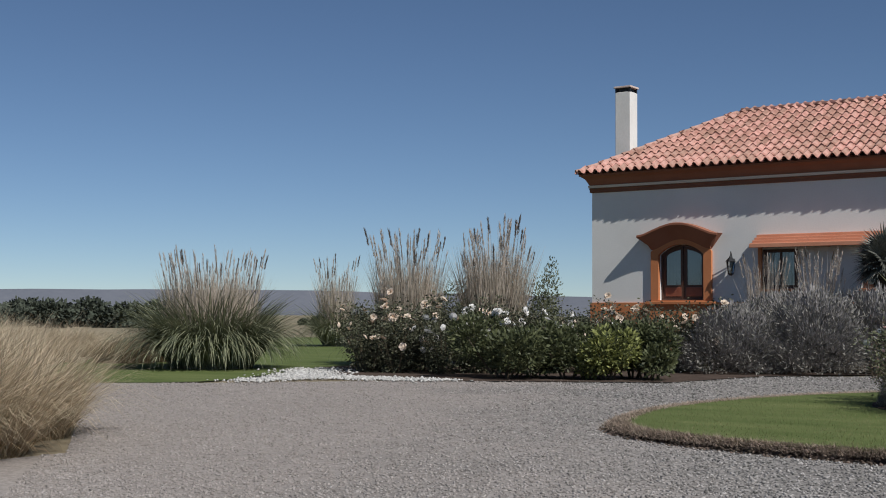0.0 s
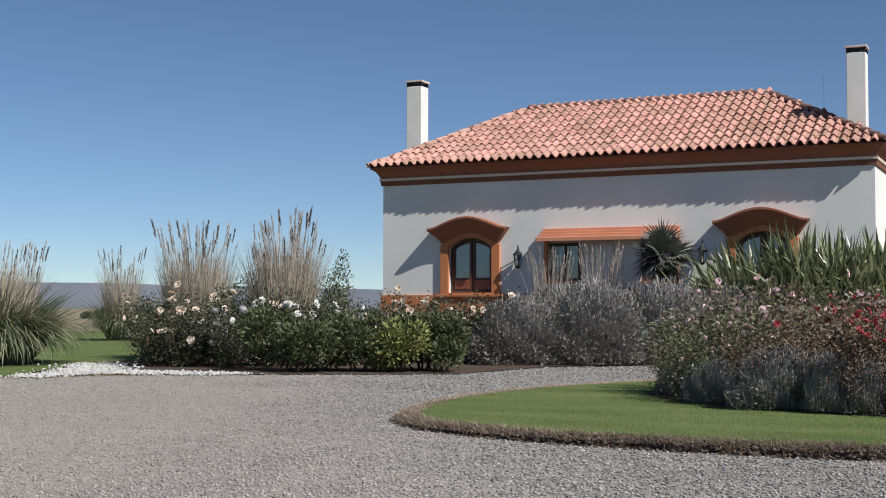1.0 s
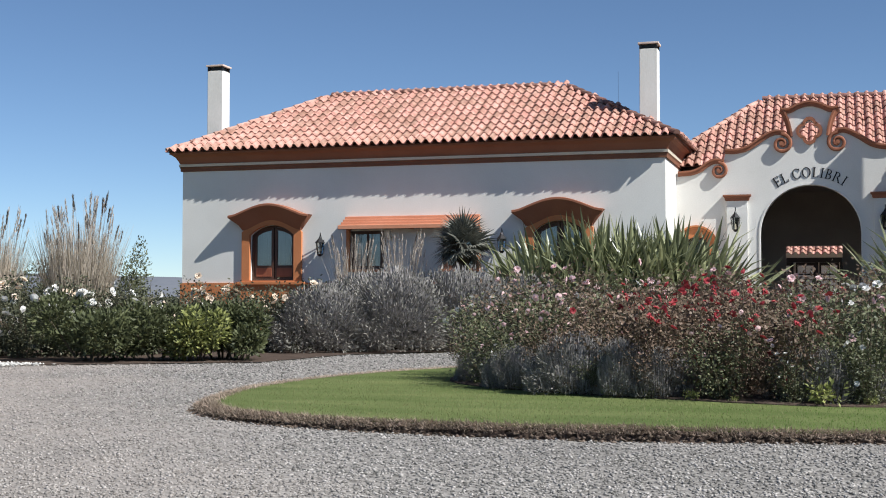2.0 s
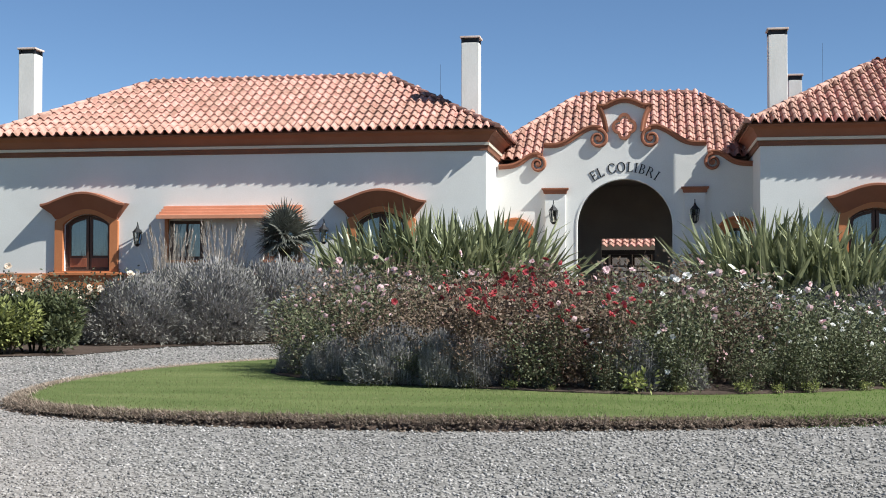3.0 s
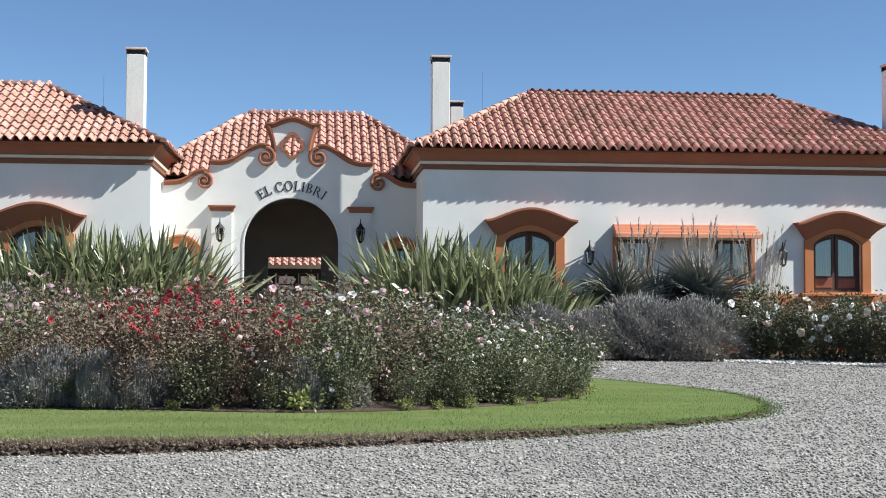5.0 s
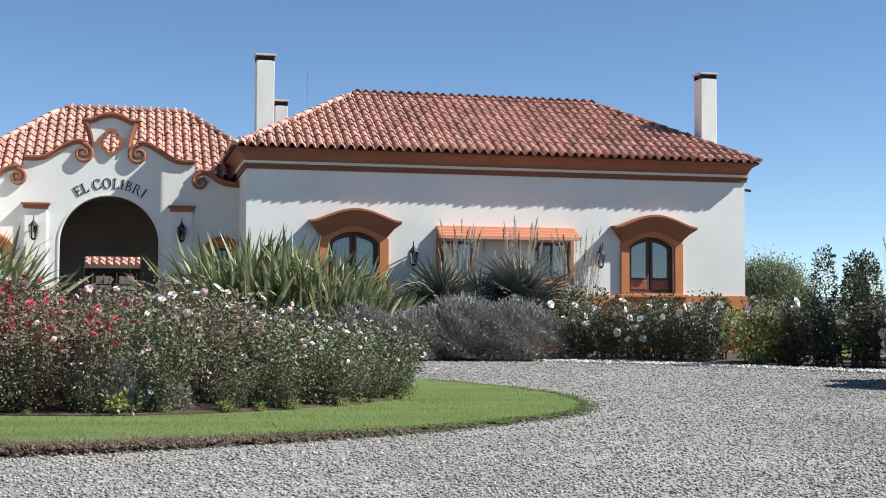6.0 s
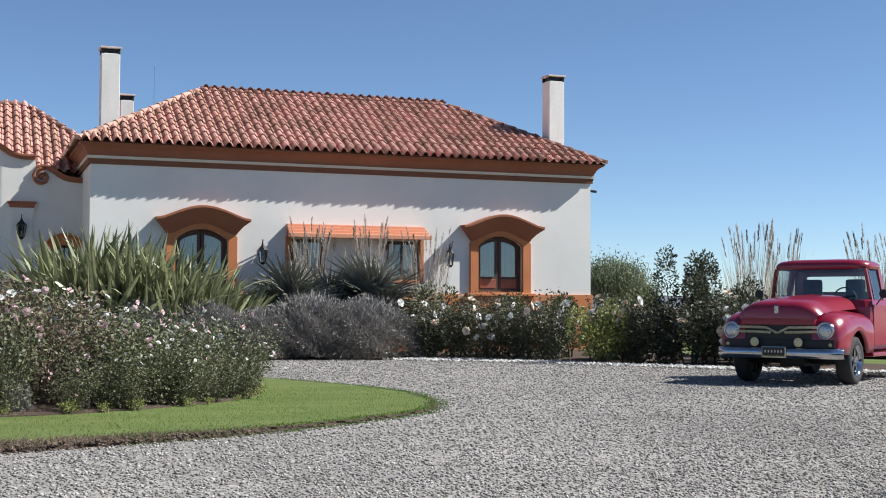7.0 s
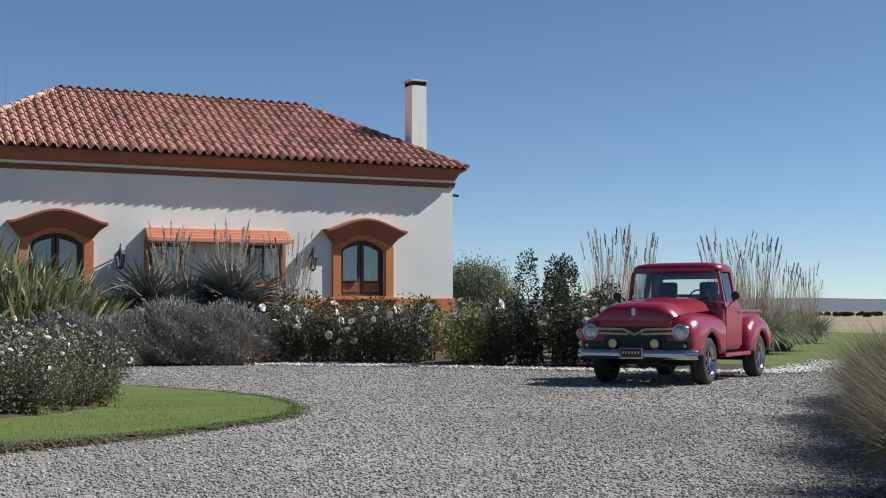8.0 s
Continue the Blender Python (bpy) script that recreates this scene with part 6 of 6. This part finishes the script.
for s in (-1, 1):
    part("pillar", pillar((-1.16, s * 0.83, 1.22), (-1.13, s * 0.735, 1.76), 0.022, 0.03), PAINT, truck)
    part("pillar", pillar((-1.86, s * 0.80, 1.24), (-1.84, s * 0.715, 1.76), 0.03, 0.07), PAINT, truck)
    part("quarter_frame", pillar((-1.30, s * 0.835, 1.24), (-1.24, s * 0.745, 1.75), 0.008, 0.010), CHROME, truck)
    door = part("door", boxed(-1.84, -0.98, s * 0.90 - 0.014, s * 0.90 + 0.014, 0.56, 1.19, bevel=0.012), PAINT, truck, "red cab door")
    part("handle", tube(bmesh.new(), (-1.78, s * 0.935, 1.10), (-1.64, s * 0.935, 1.10), 0.013), CHROME, door, "chrome door handle")
    mir = part("mirror", tube(tube(bmesh.new(), (-1.12, s * 0.88, 1.15), (-1.10, s * 1.02, 1.33), 0.009), (-1.09, s * 1.03, 1.36), (-1.12, s * 1.03, 1.36), 0.068, sides=16), BLACK, truck, "round dark door mirror")
    bm = bmesh.new()
    loft(bm, [[(-1.14, s * 0.835, 1.25), (-1.80, s * 0.815, 1.25)], [(-1.14, s * 0.745, 1.75), (-1.80, s * 0.725, 1.75)]])
    part("side_window", bm, GLASS, truck, "clear side glass").visible_shadow = False
    part("emblem", boxed(-0.34, -0.18, s * 0.66 - 0.006, s * 0.66 + 0.02, 1.06, 1.08, bevel=0.004), CHROME, truck)
    part("running_board", boxed(-2.15, -0.72, min(s * 0.72, s * 0.98), max(s * 0.72, s * 0.98), 0.40, 0.46, bevel=0.015), PAINT, truck)
    part("wiper", tube(bmesh.new(), (-0.92, s * 0.25, 1.285), (-1.02, s * 0.60, 1.33), 0.008), BLACK, truck)
bm = bmesh.new()
lo = [(-0.98 - 0.16 * abs(u) ** 3, 0.82 * u, 1.27) for u in np.linspace(-1, 1, 17)]
hi = [(-1.08 - 0.04 * abs(u) ** 3, 0.73 * u, 1.76) for u in np.linspace(-1, 1, 17)]
loft(bm, [lo, hi])
part("windscreen", bm, GLASS, truck, "clear wraparound windscreen").visible_shadow = False
part("rear_panel", plate(bmesh.new(), [(-0.72, 1.22), (0.72, 1.22), (0.70, 1.76), (-0.70, 1.76)], [[(-0.52, 1.40), (0.52, 1.40), (0.50, 1.65), (-0.50, 1.65)]], -0.02, 0.02), PAINT, truck).matrix_basis = pose(-1.93, 0, 0, 0, 0, 90)
part("dashboard", boxed(-1.12, -0.95, -0.78, 0.78, 1.12, 1.265, bevel=0.03), BLACK, truck)
part("steering_wheel", lathe([(-0.012, 0.19), (0.0, 0.202), (0.012, 0.19), (0.0, 0.178), (-0.012, 0.19)], (-1.27, 0.36, 1.27)), BLACK, truck)
seat = part("bench_seat", boxed(-1.88, -1.45, -0.72, 0.72, 0.80, 1.22, bevel=0.05), SEAT, truck, "dark bench seat")
for y in (-0.36, 0.36):
    part("headrest", boxed(-1.84, -1.72, y - 0.15, y + 0.17, 1.22, 1.60, bevel=0.05), SEAT, seat)
part("badge", boxed(0.775, 0.795, -0.035, 0.035, 1.07, 1.19, bevel=0.012), CHROME, truck, "small chrome bonnet badge").matrix_basis = pose(0.035, 0, -0.02)
# load bed
bed = part("load_bed", boxed(-3.72, -2.05, -0.66, 0.66, 0.55, 0.62), PAINT, truck, "red load bed")
for s in (-1, 1):
    part("bed_side", boxed(-3.72, -2.05, min(s * 0.66, s * 0.70), max(s * 0.66, s * 0.70), 0.55, 1.10, bevel=0.01), PAINT, bed)
    part("bed_rail", tube(bmesh.new(), (-3.74, s * 0.70, 1.11), (-2.05, s * 0.70, 1.11), 0.035, sides=12), PAINT, bed)
    part("tail_lamp", lathe([(-0.05, 0.05), (0.0, 0.05), (0.01, 0.001)], (-3.45, s * 0.86, 0.80)), CHROME, truck)
part("headboard", boxed(-2.09, -2.05, -0.66, 0.66, 0.62, 1.10), PAINT, bed)
part("tailgate", boxed(-3.76, -3.72, -0.66, 0.66, 0.60, 1.12, bevel=0.01), PAINT, bed)
part("rear_bumper", boxed(-3.92, -3.85, -0.9, 0.9, 0.44, 0.56, bevel=0.02), CHROME, truck)


def wheel(x, y, s):
    w = part("wheel", lathe([(-0.10, 0.22), (-0.115, 0.25), (-0.12, 0.31), (-0.10, 0.345), (-0.05, 0.362), (0.05, 0.362), (0.10, 0.345), (0.12, 0.31), (0.115, 0.25), (0.10, 0.22)], (0, 0, 0), 36, "Y"), RUBBER, truck, "black tyre on a chrome rim")
    smooth(w)
    w.matrix_basis = pose(x, y, 0.36)
    bm = lathe([(-0.09, 0.22), (s * 0.02, 0.19), (s * 0.085, 0.205), (s * 0.10, 0.222), (s * 0.112, 0.232)] if s > 0 else [(0.09, 0.22), (-0.02, 0.19), (-0.085, 0.205), (-0.10, 0.222), (-0.112, 0.232)], (0, 0, 0), 30, "Y")
    smooth(part("rim", bm, CHROME, w, "polished rim"))
    bm = bmesh.new()
    for i in range(5):
        a = 2 * math.pi * i / 5
        m = Matrix.Rotation(a, 4, "Y") @ Matrix.Translation((0, s * 0.06, 0.115)) @ Matrix.Diagonal((0.062, 0.04, 0.18, 1))
        bmesh.ops.create_cube(bm, size=1.0, matrix=m)
    tube(bm, (0, s * 0.03, 0), (0, s * 0.10, 0), 0.06, 0.05, sides=16)
    part("spokes", bm, CHROME, w)
    part("brake_drum", tube(bmesh.new(), (0, -s * 0.04, 0), (0, s * 0.01, 0), 0.19, sides=20), BLACK, w)


for x in (-0.08, -2.9):
    for s in (-1, 1):
        wheel(x, s * 0.81, s)


# ---- loose ground cover ----
def inside(poly, x, y):
    """Which of the points lie inside the polygon."""
    res = np.zeros(len(x), bool)
    for (x0, y0), (x1, y1) in zip(poly, poly[1:] + poly[:1]):
        if y0 != y1:
            res ^= ((y0 > y) != (y1 > y)) & (x < (x1 - x0) * (y - y0) / (y1 - y0) + x0)
    return res


def stones(name, x, y, z, size, mat, rng, label, category):
    """Many small angular stones in one mesh."""
    base = np.array([(1, 0, 0), (-1, 0, 0), (0, 1, 0), (0, -1, 0), (0, 0, 1), (0, 0, -1)], float)
    tri = np.array([(0, 2, 4), (2, 1, 4), (1, 3, 4), (3, 0, 4), (2, 0, 5), (1, 2, 5), (3, 1, 5), (0, 3, 5)])
    n = len(x)
    v = base[None] * (1 + rng.normal(0, 0.28, (n, 6, 1))) + rng.normal(0, 0.25, (n, 6, 3))
    v[:, :, 2] *= 0.6
    a = rng.uniform(0, 6.28, n)
    c, s_ = np.cos(a)[:, None], np.sin(a)[:, None]
    v = np.stack([v[..., 0] * c - v[..., 1] * s_, v[..., 0] * s_ + v[..., 1] * c, v[..., 2]], -1) * size[:, None, None]
    v += np.stack([x, y, z + size * 0.25], -1)[:, None]
    q = (np.arange(n)[:, None, None] * 6 + tri[None]).reshape(-1, 3)
    return tagged(fast(name, v.reshape(-1, 3), q, mat), label, category, kind="stuff")


rs = np.random.default_rng(91)
n = 270000
gy = 4.9 + 22.5 * rs.uniform(0, 1, n) ** 1.7
gx = rs.uniform(-1.0, 1.0, n) * (gy * 1.05 + 1.5)
ok = inside(DRIVE, gx, gy) & ~inside(scaled(ISLAND, 0.995), gx, gy)
ok &= rs.uniform(0, 1, n) > 0.3 * np.clip((-gx - 0.58 * gy + 1.0) / 3.0, 0.0, 1.0)
gx, gy = gx[ok], gy[ok]
stones("gravel_stones", gx, gy, np.full(len(gx), 0.012), rs.uniform(0.006, 0.0145, len(gx)) * (0.70 + gy / 23), STONE, rs, "loose grey crushed gravel on the drive", "gravel")


def along(line, n, width):
    pts = np.array(curve_through(line, 8))
    k = rs.uniform(0, len(pts) - 1.001, n)
    i = k.astype(int)
    p = pts[i] + (pts[i + 1] - pts[i]) * (k - i)[:, None]
    return p[:, 0] + rs.normal(0, width, n), p[:, 1] + rs.normal(0, width, n)


for nm, line, n, w in (("border_stones", [(-14.9, 15.7), (-14.9, 17.0), (-14.4, 17.6), (-13.6, 17.6), (-12.6, 17.9)], 1900, 0.24), ("border_stones", [(-17.0, 20.0), (-16.0, 18.6), (-15.2, 17.4)], 1300, 0.32),
                       ("border_stones", [(9.0, 26.3), (10.8, 24.5), (13.1, 21.0), (15.2, 18.4), (17.2, 19.2), (20.5, 21.5)], 5200, 0.30)):
    x, y = along(line, n, w)
    stones(nm, x, y, np.full(n, 0.03), rs.uniform(0.015, 0.042, n), WHITE_STONE, rs, "strip of rough white border stones", "stones")

cx, cy = along([ISLAND[i] for i in range(0, len(ISLAND), 3)] + [ISLAND[0]], 5200, 0.03)
keep = cx + rs.normal(0, 0.6, 5200) < 1.8
cx, cy = cx[keep], cy[keep]
ck = rs.uniform(0.986, 1.004, len(cx))
stones("earth_clods", XI + (cx - XI) * ck, YI + (cy - YI) * ck, np.clip((1.0 - ck) * 7.0 * turf(cx) / 0.112, 0.01, 0.11), rs.uniform(0.008, 0.026, len(cx)), DRY_SOIL, rs, "crumbs of dry brown earth along the lawn edge", "earth")

n = 90000
bx, by = rs.uniform(-6.6, 5.6, n), 9.8 + 7.5 * rs.uniform(0, 1, n) ** 1.5
ok = inside(scaled(ISLAND, 0.985), bx, by) & ~inside(BED, bx, by)
bx, by = bx[ok], by[ok]
m = len(bx)
fresh = bx + rs.normal(0, 1.1, m) > 0.2
for pick, mat, words in ((~fresh, GRASS, "short mown grass blades, a little dry"), (fresh, FRESH_GRASS, "short mown fresh green grass blades")):
    px_, py_ = bx[pick], by[pick]
    m = len(px_)
    v, q = blades(rs, np.stack([px_, py_, turf(px_) - 0.004], -1), rs.uniform(0, 6.28, m), rs.uniform(0, 0.8, m), rs.uniform(0.012, 0.030, m), np.full(m, 0.006), rs.uniform(0, 1.0, m), 1)
    tagged(fast("grass_blades", v, q, mat), words, "grass", kind="stuff")
ex, ey = along([ISLAND[i] for i in range(0, len(ISLAND), 3)] + [ISLAND[0]], 60000, 0.035)
m = len(ex)
k = rs.uniform(0.970, 0.997, m)
west = ex + rs.normal(0, 0.7, m) < 1.6
wx, wy, k = ex[west], ey[west], k[west]
m = len(wx)
v, q = blades(rs, np.stack([XI + (wx - XI) * k, YI + (wy - YI) * k, turf(wx) - 3.0 * np.maximum(k - 0.984, 0)], -1), np.arctan2(wy - YI, wx - XI) + rs.normal(0, 0.9, m), rs.uniform(0.3, 1.5, m), rs.uniform(0.025, 0.065, m), np.full(m, 0.005), rs.uniform(0, 1.6, m), 2)
tagged(fast("edge_tufts", v, q, EDGE_GRASS), "dry grass tufts hanging over the earth edge", "grass", kind="stuff")
green = (ex > 1.2) & (rs.uniform(0, 1, len(ex)) < 0.3)
ex, ey = ex[green], ey[green]
m = len(ex)
k = rs.uniform(0.972, 1.012, m)
v, q = blades(rs, np.stack([XI + (ex - XI) * k, YI + (ey - YI) * k, np.clip(turf(ex) - 4.0 * np.maximum(k - 0.984, 0), 0.012, 1)], -1), np.arctan2(ey - YI, ex - XI) + rs.normal(0, 0.9, m), rs.uniform(0.0, 0.7, m), rs.uniform(0.012, 0.032, m), np.full(m, 0.006), rs.uniform(0, 1.2, m), 2)
tagged(fast("turf_fringe", v, q, FRESH_GRASS), "green turf creeping over the lawn edge", "grass", kind="stuff")


# ---- loose roof tiles of the near rows ----
for m, roof, me, piece in LOOSE:
    ob = new(piece, me)
    ob.parent = roof
    ob.matrix_basis = m
